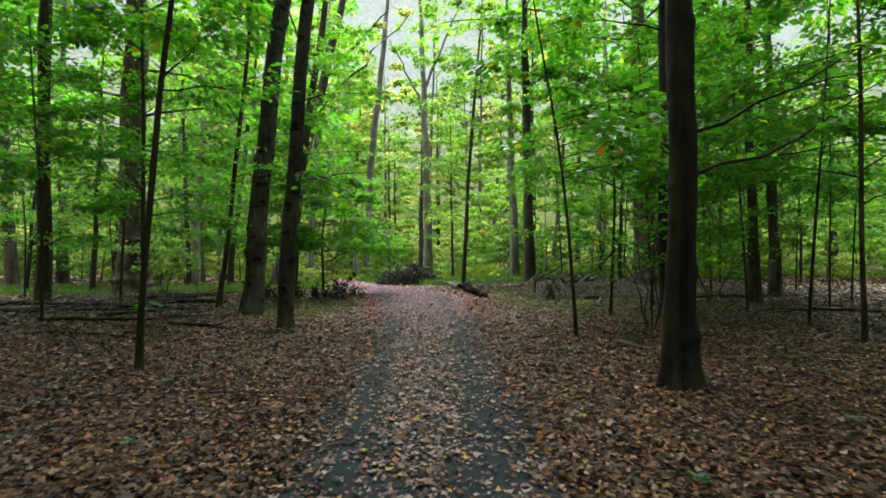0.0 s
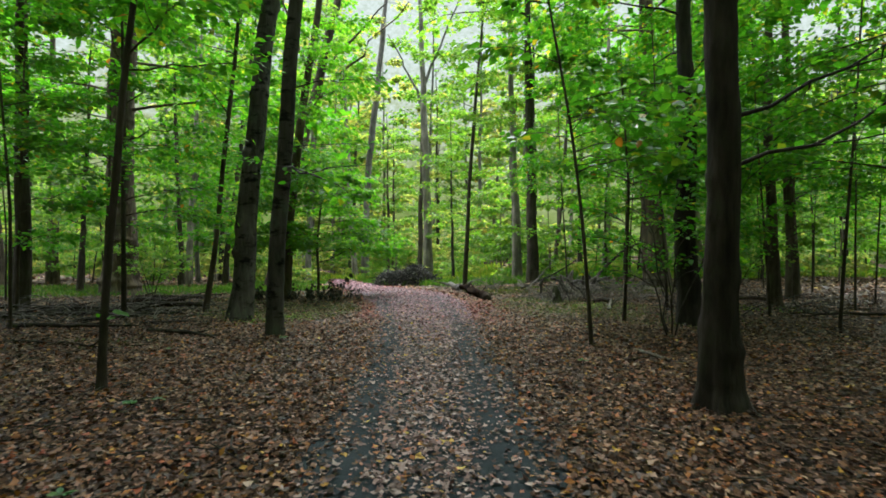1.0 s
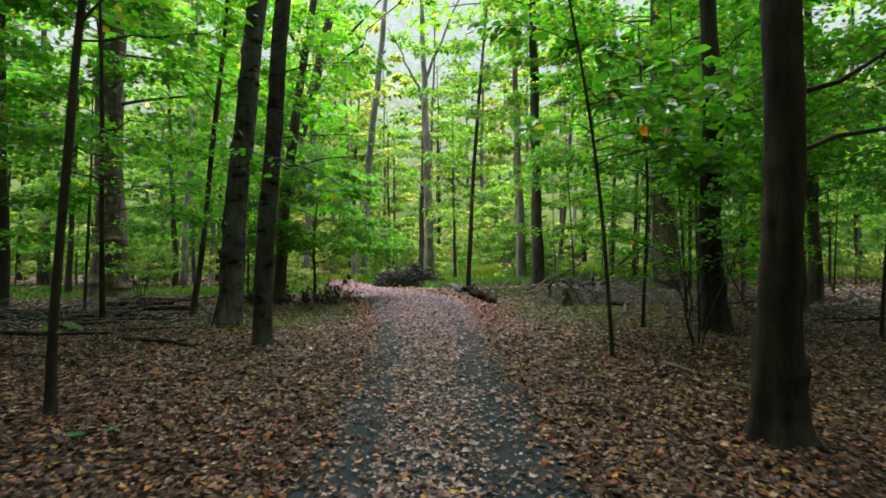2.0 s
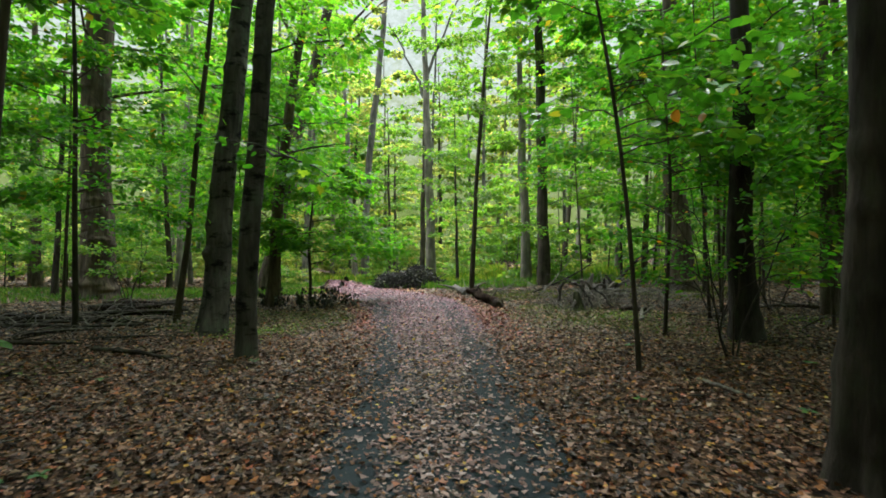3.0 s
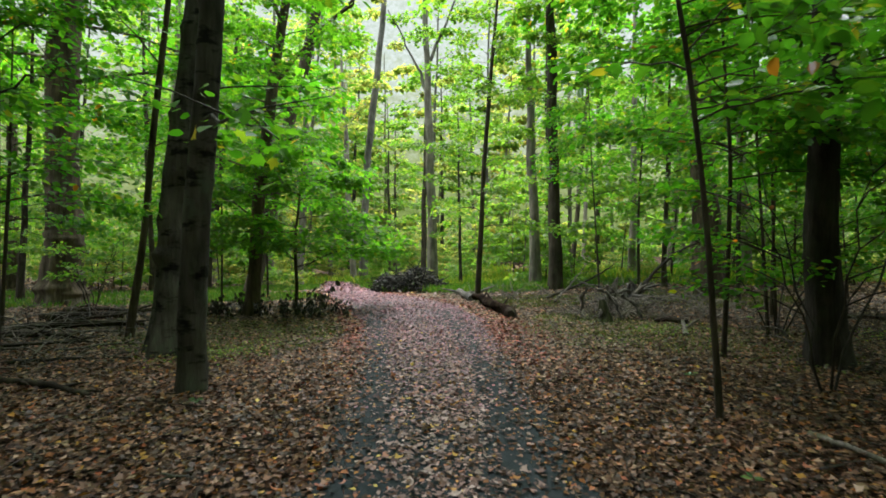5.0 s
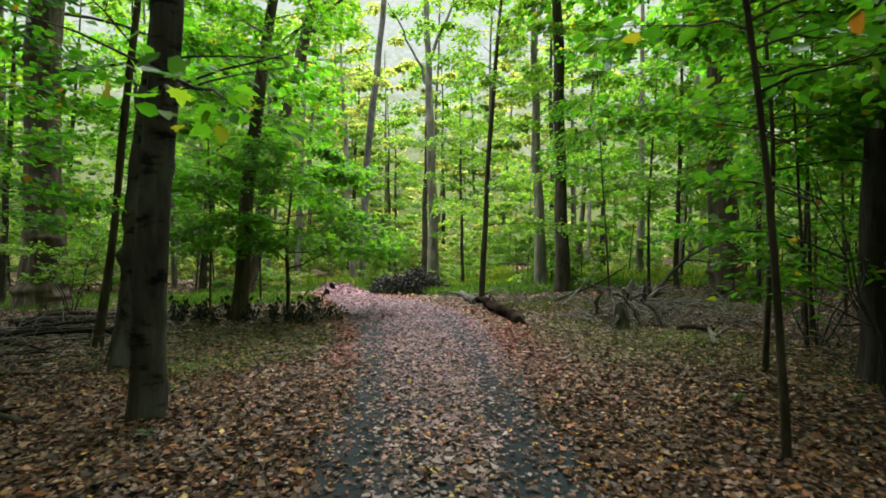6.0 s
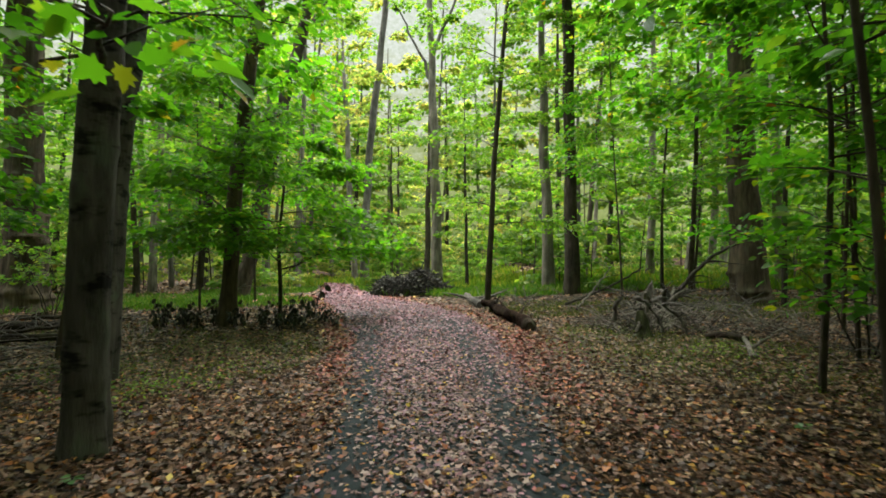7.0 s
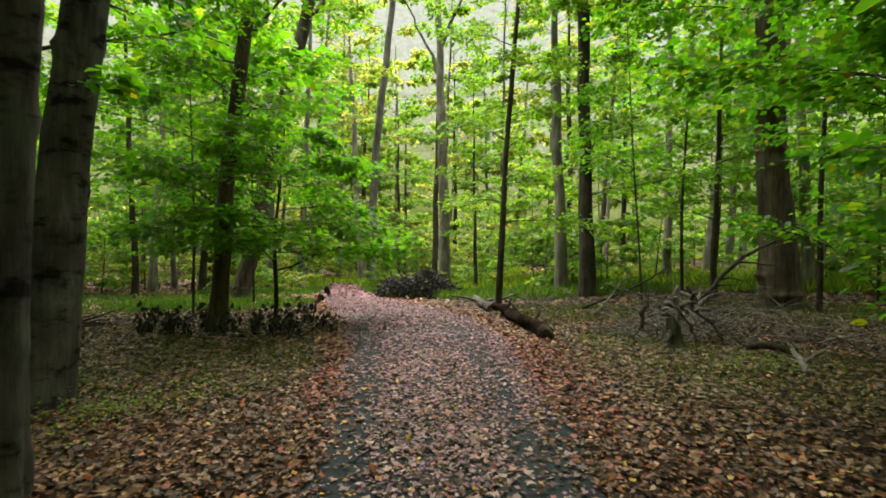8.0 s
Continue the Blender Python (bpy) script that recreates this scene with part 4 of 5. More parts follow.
for x, y in ((7.4, 24.2), (10.2, 27.8), (13.6, 22.8)):
    plant(UNDER[:2], x, y, 1.15)
for x, y, s in ((-13.0, 26.6, 0.8), (-18.6, 29.4, 0.85), (-22.6, 27.0, 0.85)):
    plant(TALL[:2], x, y, s)
# Unseen trees and bushes behind the camera, added to block light from there.
scatter(DISTANT, 14, -26, 26, -26, -9, 2.6, 0.8)
scatter(FAR_BUSHES, 14, -16, 16, -16, -5, 2.2, 1.5, None, None, (1.2, 2.2))
for x, y, s in ((-13.5, 33.0, 1.15), (-18.5, 44.0, 1.3), (7.5, 42.0, 1.25), (-10.5, 60.0, 1.45), (-0.4, 62.0, 1.45)):
    plant([TALL[1]], x, y, s)
for x, y, s in ((-17.5, 43.0, 1.05), (-12.0, 57.0, 1.3), (18.2, 44.0, 1.05), (-16.4, 35.6, 0.9), (-21.0, 40.0, 1.0), (-24.0, 48.0, 1.1), (-13.5, 51.0, 1.15), (-2.0, 58.5, 1.35), (4.2, 60.0, 1.3), (12.0, 50.0, 1.15), (-15.0, 60.5, 1.3), (9.6, 62.0, 1.3)):
    plant(LOFTY, x, y, s)
scatter(DISTANT, 26, -62, 56, 60, 84, 3.4, 0.0, 0.95, None, (1.1, 1.5))
scatter(FAR_BUSHES, 34, -62, 50, 57, 84, 1.8, 0.0, 0.95, None, (1.6, 2.8))
scatter(FAR_BUSHES, 18, -24, 14, 50, 62, 1.2, 0.0, None, None, (1.0, 1.8))
scatter(BUSHES, 26, -15, 5, 28, 52, 1.2, 2.2, None, clearing, (0.35, 0.6))
scatter(BUSHES, 26, -32, 32, 30, 47, 1.4, 2.4, 0.95, lambda x, y: aside(x, y) and not bright_right(x, y))
scatter(BUSHES, 4, -22, -9, 25, 30, 1.5, 3.0)
def opening(x, y):
    """A lighter gap in the bushes beside the old oak."""
    return not (5.5 < x < 12 and 20 < y < 31)


scatter(BUSHES, 9, 4, 20, 21, 29, 1.3, 3.0, None, opening, (0.6, 1.1))
scatter(UNDER_FAR[:1], 4, 6, 18, 22, 30, 1.5, 3.5, None, opening, (0.7, 1.0))


# ---- dead wood ----
def stick(name, pts, r0, r1, mat, label, category, group="", twigs=0, seed=0, segs=8, lump=0.12, lift=0.0):
    """A fallen branch through ground points (x, y, height above the floor), with side twigs."""
    rng = np.random.RandomState(seed)
    p = np.array([(x, y, land1(x, y) + z + lift) for x, y, z in pts])
    o = p[0].copy()
    n = 16
    t = np.linspace(0, len(p) - 1, n)
    c = np.mean([np.stack([np.interp(np.clip(t + d, 0, len(p) - 1), np.arange(len(p)), p[:, k]) for k in range(3)], 1) for d in (-0.4, -0.2, 0, 0.2, 0.4)], axis=0) - o
    L = np.linalg.norm(p[-1] - p[0])
    c[1:-1] += rng.normal(0, 0.008 * L, (n - 2, 3)) * np.array([1, 1, 0.4])
    root = base(name, *o, label, category, group)
    stem = part("stem", Buf().tube(c, np.linspace(r0, r1, n), segs, lump, 0, seed).mesh("stem", mat), root)
    az = math.atan2(*(p[-1] - p[0])[1::-1])
    for q in range(twigs):
        s = rng.randint(3, n - 1)
        ln = L * rng.uniform(0.15, 0.4)
        tw = limb_curve(rng, c[s], az + rng.choice([-1, 1]) * rng.uniform(0.4, 1.0), ln, rng.uniform(0.0, 0.35), rng.uniform(0.0, 0.4), 6)
        part("side_twig", Buf().tube(tw, np.linspace(max(r1, r0 * 0.4), 0.003, 6), 5).mesh("side_twig", mat), root)
    return root


# Fallen log along the path's edge: dark rotten front piece, paler far piece, hollow end.
def log():
    root = base("fallen_log", 1.18, 14.9, land1(1.18, 14.9), "fallen mossy log rotting at the edge of the path", "log")
    keys = np.array([(0.02, -0.25, 0.09), (-0.08, 0.7, 0.12), (-0.20, 1.6, 0.11), (-0.36, 2.7, 0.115), (-0.5, 3.6, 0.10)])
    pts = np.stack([np.interp(np.linspace(0, 4, 33), np.arange(5), keys[:, k]) for k in range(3)], 1)
    pts[:, 0] += 0.02 * np.sin(np.linspace(0, 9, 33))
    pts[:, 2] += 0.012 * np.sin(np.linspace(0, 17, 33))
    b = Buf().tube(pts, np.interp(np.linspace(0, 4, 33), np.arange(5), [0.12, 0.122, 0.105, 0.10, 0.085]) * (1 + 0.07 * np.sin(np.linspace(0, 26, 33))), 20, 0.34, 0, 3)
    trunk = part("trunk", b.mesh("trunk", LOG_BARK), root)
    end = Buf().tube([(0.03, -0.35, 0.095), (0.03, -0.28, 0.095), (0.02, -0.22, 0.092)], [0.08, 0.125, 0.13], 14, 0.22, 0, 5)
    part("broken_end", end.mesh("broken_end", ROTTEN), root, "dark splintered end of the log")
    for k, (x, y, a) in enumerate(((-0.05, 0.5, 0.6), (-0.2, 1.7, 2.4), (-0.33, 2.4, 0.9))):
        st = limb_curve(np.random.RandomState(k), np.array((x, y, 0.20)), a, 0.22, 1.1, 0.2, 4)
        part("branch_stub", Buf().tube(st, [0.035, 0.03, 0.022, 0.012], 7).mesh("branch_stub", ROTTEN), trunk)
    stick("fallen_log", [(0.62, 18.7, 0.10), (0.50, 20.0, 0.12), (0.38, 21.4, 0.17), (0.33, 22.2, 0.22)], 0.10, 0.07, DEADWOOD, "pale barkless log lying behind a rotten one", "log", "", 3, 8, 14)


log()


def brush_pile():
    rng = np.random.RandomState(9)
    root = base("brush_pile", -1.6, 25.6, land1(-1.6, 25.6), "heap of dark cut branches and twigs beside the path", "brush pile", kind="stuff")
    b = Buf()
    for q in range(520):
        a = rng.uniform(0, 2 * math.pi)
        rr = rng.rand() ** 0.5
        cx, cy = 1.6 * rr * math.cos(a), 0.8 * rr * math.sin(a)
        hmax = 0.98 * (1 - rr ** 4) * (0.82 + 0.18 * math.sin(3.4 * cx + 0.4)) + 0.1
        z = rng.uniform(0.02, hmax)
        d = np.array([rng.normal(0, 1), rng.normal(0, 0.7), rng.normal(0, 0.35)])
        d /= np.linalg.norm(d)
        L = rng.uniform(0.4, 1.1)
        p0 = np.array([cx, cy, z])
        k = np.linspace(-0.5, 0.5, 4)[:, None]
        p = p0 + d * k * L + rng.normal(0, 0.03, (4, 3))
        p[:, 2] = np.maximum(p[:, 2], 0.01)
        b.tube(p, np.linspace(rng.uniform(0.008, 0.022), 0.004, 4), 4)
    part("branches", b.mesh("branches", BRUSH), root)
    n = 5200
    a, rr = rng.uniform(0, 2 * math.pi, n), rng.rand(n) ** 0.5
    x, y = 1.65 * rr * np.cos(a), 0.85 * rr * np.sin(a)
    z = rng.rand(n) ** 0.5 * (0.98 * (1 - rr ** 4) * (0.82 + 0.18 * np.sin(3.4 * x + 0.4)) + 0.08)
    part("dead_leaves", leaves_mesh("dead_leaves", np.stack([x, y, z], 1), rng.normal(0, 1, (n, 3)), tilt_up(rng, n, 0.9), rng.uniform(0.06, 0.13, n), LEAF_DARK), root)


brush_pile()

# Wood lying left of the path.
WOOD = "fallen branch lying on the leaf litter"
stick("fallen_branch", [(-4.95, 9.35, 0.05), (-4.2, 9.2, 0.07), (-3.46, 8.85, 0.03)], 0.045, 0.025, ROTTEN, "dark bent " + WOOD, "branch", "fallen branches", 3, 1)
stick("fallen_branch", [(-9.3, 12.6, 0.05), (-7.6, 12.4, 0.10), (-5.9, 12.1, 0.05)], 0.06, 0.025, ROTTEN, "long dark " + WOOD, "branch", "fallen branches", 4, 2)
stick("fallen_branch", [(-8.8, 14.8, 0.08), (-7.8, 15.0, 0.13), (-7.0, 15.1, 0.06)], 0.10, 0.07, ROTTEN, "short thick " + WOOD, "branch", "fallen branches", 2, 3)
stick("fallen_branch", [(-8.0, 13.6, 0.05), (-6.8, 14.2, 0.20), (-5.6, 14.6, 0.30)], 0.04, 0.012, TWIG, "thin raised " + WOOD, "branch", "fallen branches", 4, 4)
stick("fallen_branch", [(-6.9, 12.9, 0.03), (-6.1, 12.9, 0.06), (-5.4, 13.2, 0.03)], 0.03, 0.012, DEADWOOD, "pale dry " + WOOD, "branch", "fallen branches", 3, 5)
stick("fallen_branch", [(-10.8, 10.6, 0.04), (-8.9, 10.9, 0.08), (-7.2, 10.6, 0.04)], 0.06, 0.03, ROTTEN, "long dark " + WOOD, "branch", "fallen branches", 3, 6)
stick("fallen_branch", [(-11.5, 12.9, 0.06), (-10.4, 13.0, 0.12), (-8.9, 13.5, 0.06)], 0.07, 0.03, ROTTEN, "dark " + WOOD, "branch", "fallen branches", 3, 7)
stick("fallen_branch", [(-8.4, 11.6, 0.03), (-7.0, 11.2, 0.12), (-6.0, 11.3, 0.05)], 0.045, 0.02, TWIG, "crooked " + WOOD, "branch", "fallen branches", 4, 8)
stick("fallen_branch", [(-5.9, 10.0, 0.02), (-4.9, 10.4, 0.05), (-4.2, 10.6, 0.03)], 0.03, 0.012, TWIG, "thin " + WOOD, "branch", "fallen branches", 3, 9)
stick("fallen_branch", [(-6.6, 8.3, 0.02), (-5.4, 8.1, 0.04), (-4.3, 7.8, 0.02)], 0.03, 0.014, ROTTEN, "thin dark " + WOOD, "branch", "fallen branches", 3, 10)
stick("fallen_branch", [(-9.6, 16.6, 0.06), (-8.3, 16.1, 0.12), (-6.9, 16.2, 0.06)], 0.06, 0.02, ROTTEN, "dark " + WOOD, "branch", "fallen branches", 4, 11)
stick("fallen_branch", [(-5.6, 16.2, 0.05), (-4.9, 16.3, 0.45), (-4.4, 16.4, 0.85)], 0.03, 0.012, DEADWOOD, "pale branch leaning against a dark tree", "branch", "fallen branches", 2, 12)
stick("fallen_branch", [(-7.6, 9.7, 0.04), (-6.4, 9.5, 0.09), (-5.2, 9.7, 0.04)], 0.05, 0.02, ROTTEN, "dark " + WOOD, "branch", "fallen branches", 4, 21)
stick("fallen_branch", [(-8.9, 11.3, 0.05), (-7.4, 11.9, 0.10), (-6.1, 12.5, 0.05)], 0.055, 0.022, ROTTEN, "long dark " + WOOD, "branch", "fallen branches", 4, 22)
stick("fallen_branch", [(-6.9, 10.5, 0.04), (-6.1, 11.1, 0.13), (-5.3, 11.6, 0.05)], 0.04, 0.014, TWIG, "crooked " + WOOD, "branch", "fallen branches", 4, 23)
stick("fallen_branch", [(-10.2, 9.3, 0.05), (-8.8, 9.2, 0.11), (-7.3, 8.9, 0.05)], 0.06, 0.03, ROTTEN, "long dark " + WOOD, "branch", "fallen branches", 3, 24)
stick("fallen_branch", [(-7.9, 12.9, 0.07), (-6.7, 13.3, 0.12), (-5.8, 13.9, 0.06)], 0.08, 0.05, ROTTEN, "thick dark " + WOOD, "branch", "fallen branches", 2, 25)
stick("fallen_branch", [(-5.6, 10.9, 0.03), (-4.9, 11.3, 0.07), (-4.5, 11.9, 0.03)], 0.025, 0.01, DEADWOOD, "pale thin " + WOOD, "branch", "fallen branches", 3, 26)
twig_tangle_left = ((-6.2, 11.4, 31), (-8.6, 10.6, 32))
# Wood right of the path.
stick("fallen_branch", [(2.72, 8.07, 0.03), (2.85, 7.65, 0.05), (3.0, 7.2, 0.02)], 0.03, 0.018, DEADWOOD, "pale stick on the leaf litter", "branch", "fallen branches", 1, 13)
stick("fallen_branch", [(3.70, 12.2, 0.03), (3.85, 12.6, 0.10), (4.05, 13.1, 0.16)], 0.045, 0.030, DEADWOOD, "pale grey forked " + WOOD, "branch", "fallen branches", 1, 14)
stick("fallen_branch", [(4.15, 13.1, 0.10), (3.93, 13.4, 0.16), (3.72, 13.6, 0.08)], 0.055, 0.04, ROTTEN, "dark crooked " + WOOD, "branch", "fallen branches", 2, 27)
stick("fallen_branch", [(3.80, 12.55, 0.07), (3.95, 12.5, 0.20), (4.07, 12.42, 0.32)], 0.03, 0.014, DEADWOOD, "grey broken branch sticking up from leaf litter", "branch", "fallen branches", 1, 20)
stick("fallen_branch", [(8.6, 13.9, 0.05), (7.6, 13.7, 0.14), (6.6, 13.9, 0.05)], 0.05, 0.02, ROTTEN, "dark " + WOOD, "branch", "fallen branches", 3, 15)
stick("fallen_branch", [(9.5, 11.0, 0.03), (8.2, 11.2, 0.10), (7.0, 11.0, 0.04)], 0.04, 0.015, ROTTEN, "dark " + WOOD, "branch", "fallen branches", 4, 16)
stick("fallen_branch", [(5.6, 17.2, 0.05), (4.7, 17.4, 0.30), (3.7, 17.6, 0.5)], 0.03, 0.012, DEADWOOD, "grey branch propped up on a heap of dead wood", "branch", "fallen branches", 4, 17)
stick("fallen_branch", [(2.6, 17.2, 0.05), (3.2, 17.9, 0.5), (3.9, 18.6, 1.1)], 0.03, 0.012, DEADWOOD, "grey branch slanting up from the ground", "branch", "fallen branches", 4, 18)
stick("bent_stem", [(4.75, 17.3, -0.03), (4.85, 17.3, 0.4), (5.25, 17.3, 0.85), (5.75, 17.35, 1.3), (6.5, 17.4, 1.62)], 0.062, 0.028, TWIG, "dark bare stem arching over from the forest floor", "stem", "", 3, 28)
stick("fallen_branch", [(2.6, 18.8, 0.04), (3.8, 18.5, 0.5), (4.6, 18.2, 1.1)], 0.04, 0.012, TWIG, "thin dark branch slanting up from the ground", "branch", "fallen branches", 3, 19)


def snag(x, y, seed, tall):
    """Grey broken root plate and splintered stump, with leaning slabs."""
    rng = np.random.RandomState(seed)
    root = base("broken_stump", x, y, land1(x, y) - 0.03, "weathered grey splintered stump with broken roots", "stump", "dead wood")
    stump = part("stump", Buf().tube([(0, 0, 0), (0.02, 0, 0.10), (0.07, 0.02, 0.3 * tall), (-0.02, 0.05, 0.65 * tall), (0.1, 0.1, tall)], [0.2, 0.15, 0.11, 0.09, 0.02], 14, 0.42, 5, seed).mesh("stump", DEADWOOD), root)
    for q in range(11):
        a = q * 0.9 + rng.uniform(-0.3, 0.3)
        cv = limb_curve(rng, np.array([0.05 * math.cos(a), 0.05 * math.sin(a), 0.10 + 0.55 * tall * rng.rand()]), a, rng.uniform(0.3, 0.7), rng.uniform(-0.2, 1.6), rng.uniform(0.4, 1.4), 6)
        cv[:, 2] = np.maximum(cv[:, 2], 0.02)
        part("broken_root", Buf().tube(cv, np.linspace(0.06, 0.014, 6), 7, 0.2, 0, seed + q).mesh("broken_root", DEADWOOD), stump)
    return root


def mossy_root(x, y):
    """Short mossy post with bleached roots arching from its head."""
    root = base("broken_stump", x, y, land1(x, y) - 0.03, "short mossy post with pale roots arching down", "stump", "dead wood")
    stump = part("stump", Buf().tube([(0, 0, 0), (0.01, 0, 0.08), (0.0, 0.02, 0.22), (-0.03, 0.03, 0.36), (-0.05, 0.05, 0.48)], [0.18, 0.14, 0.12, 0.11, 0.06], 16, 0.35, 4, 7).mesh("stump", MOSSY), root)
    arcs = (
        [(-0.16, 0.1, 0.66), (0.04, 0.06, 0.62), (0.18, 0.04, 0.48), (0.26, 0.02, 0.28), (0.30, 0.0, 0.10), (0.29, 0.0, 0.0)],
        [(0.10, 0.1, 0.60), (0.05, 0.05, 0.46), (-0.04, 0.0, 0.30), (-0.16, -0.05, 0.14), (-0.24, -0.08, 0.02), (-0.28, -0.1, 0.0)],
        [(0.46, 0.35, 0.52), (0.58, 0.3, 0.42), (0.72, 0.28, 0.28), (0.80, 0.26, 0.12), (0.84, 0.26, 0.03), (0.85, 0.25, 0.0)],
        [(-0.30, 0.3, 0.70), (-0.36, 0.35, 0.50), (-0.34, 0.4, 0.30), (-0.44, 0.45, 0.15), (-0.46, 0.5, 0.05), (-0.5, 0.5, 0.0)],
        [(0.20, 0.5, 0.72), (0.24, 0.5, 0.55), (0.20, 0.5, 0.38), (0.28, 0.48, 0.20), (0.26, 0.45, 0.06), (0.27, 0.45, 0.0)],
    )
    rng = np.random.RandomState(17)
    for k, arc in enumerate(arcs):
        a = np.array(arc)
        u = np.linspace(0, 5, 15)
        arc = np.stack([np.interp(u, np.arange(6), a[:, c]) for c in range(3)], 1) + rng.normal(0, 0.016, (15, 3))
        arc[:, 2] = np.maximum(arc[:, 2], 0.0)
        part("broken_root", Buf().tube(arc, np.linspace(0.034, 0.012, 15) * (1 + 0.25 * np.sin(np.arange(15) * 1.9 + k)), 9, 0.35, 0, k).mesh("broken_root", DEADWOOD), stump)


mossy_root(2.95, 13.95)
snag(3.75, 15.9, 3, 0.8)
snag(4.3, 16.5, 4, 0.6)
snag(4.9, 17.6, 5, 0.45)


def twig_tangle(x, y, w, d, h, count, seed):
    rng = np.random.RandomState(seed)
    root = base("twig_heap", x, y, land1(x, y), "tangle of dry grey twigs on the forest floor", "twigs", kind="stuff")
    b = Buf()
    for q in range(count):
        p0 = np.array([rng.uniform(-w, w), rng.uniform(-d, d), 0.02])
        cv = limb_curve(rng, p0, rng.uniform(0, 6.28), rng.uniform(0.4, 1.4), rng.uniform(0.1, 1.2), rng.uniform(0.3, 1.6), 5)
        cv[:, 2] = np.clip(cv[:, 2], 0.01, h)
        b.tube(cv, np.linspace(rng.uniform(0.006, 0.018), 0.003, 5), 4)
    part("twigs", b.mesh("twigs", DEADWOOD), root)


twig_tangle(3.4, 15.0, 0.8, 0.7, 0.5, 130, 21)
twig_tangle(4.6, 15.0, 1.2, 1.0, 0.35, 120, 26)
twig_tangle(5.4, 17.8, 1.5, 0.9, 0.7, 130, 22)
twig_tangle(-7.8, 13.8, 2.2, 1.4, 0.3, 90, 23)
for x, y, seed in twig_tangle_left:
    twig_tangle(x, y, 1.6, 1.2, 0.22, 70, seed)
twig_tangle(6.5, 12.2, 1.6, 1.0, 0.3, 50, 24)
twig_tangle(1.9, 19.6, 1.4, 0.9, 0.45, 60, 25)


def dry_weeds(x, y, w, d, tall, count, seed):
    """Thin dead stalks standing among the fallen leaves."""
    rng = np.random.RandomState(seed)
    root = base("dry_weeds", x, y, land1(x, y), "thin brown dead stalks standing among fallen leaves", "weeds", kind="stuff")
    b = Buf()
    for q in range(count):
        px, py = rng.uniform(-w, w), rng.uniform(-d, d)
        if rng.rand() < 0.4 + 0.4 * math.sin(1.9 * px + seed) * math.sin(2.3 * py):
            continue
        h = tall * rng.uniform(0.4, 1.1)
        cv = limb_curve(rng, np.array([px, py, land1(x + px, y + py) - land1(x, y)]), rng.uniform(0, 6.28), h, rng.uniform(0.7, 3.0), rng.uniform(0.0, 1.8), 5)
        b.tube(cv, np.linspace(rng.uniform(0.003, 0.007), 0.002, 5), 3)
        for k in (2, 3):
            b.tube(limb_curve(rng, cv[k], rng.uniform(0, 6.28), 0.35 * h, 0.6, 0.4, 3), [0.003, 0.002, 0.0015], 3)
    part("stalks", b.mesh("stalks", DRY_STALK), root)


dry_weeds(6.0, 14.6, 2.6, 2.0, 0.42, 420, 71)
dry_weeds(3.2, 15.6, 1.2, 1.4, 0.40, 200, 72)
dry_weeds(4.3, 11.8, 1.5, 1.3, 0.28, 150, 73)
dry_weeds(8.8, 12.6, 1.6, 1.8, 0.36, 180, 74)
dry_weeds(-8.2, 15.0, 2.4, 1.6, 0.34, 220, 75)


# ---- bushes and low plants ----
def many_stemmed(x, y, stems, tall, spread, leaf, per, seed, label, size=0.1):
    rng = np.random.RandomState(seed)
    root = base("bush", x, y, land1(x, y) - 0.02, label, "bush", "bushes")
    pos, dr = [], []
    for q in range(stems):
        a = q * 2 * math.pi / stems + rng.uniform(-0.4, 0.4)
        cv = limb_curve(rng, np.array([0.06 * math.cos(a), 0.06 * math.sin(a), 0]), a, tall * rng.uniform(0.75, 1.1), 2.6 / spread, 1.8 / spread, 9)
        b = Buf().tube(cv, np.linspace(0.014, 0.004, 9), 6, 0.1)
        stem = part("stem", b.mesh("stem", TWIG), root)
        for w in range(5):
            k = rng.randint(3, 9)
            tw = limb_curve(rng, cv[k], a + rng.uniform(-1.3, 1.3), tall * 0.38, 0.5, 0.6, 5)
            part("twig", Buf().tube(tw, np.linspace(0.010, 0.003, 5), 4).mesh("twig", TWIG), stem)
            p, d = spray(rng, tw, per, 0.45)
            pos.append(p)
            dr.append(d)
    p, d = np.concatenate(pos), np.concatenate(dr)
    part("leaves", leaves_mesh("leaves", p, d, tilt_up(rng, len(p)), size * rng.uniform(0.65, 1.25, len(p)), leaf, "oval"), root)


many_stemmed(3.78, 9.25, 4, 3.0, 0.75, LEAF_GREEN, 85, 31, "dark many-stemmed bush with green leaves")
many_stemmed(5.2, 12.3, 5, 2.6, 1.2, LEAF_GREEN, 60, 32, "many-stemmed bush with green leaves")
many_stemmed(7.2, 13.8, 5, 2.2, 1.2, LEAF_LIME, 18, 33, "many-stemmed bush with yellow-green leaves")
many_stemmed(-9.2, 17.2, 5, 2.0, 1.0, LEAF_LIME, 50, 34, "many-stemmed bush with yellow-green leaves")


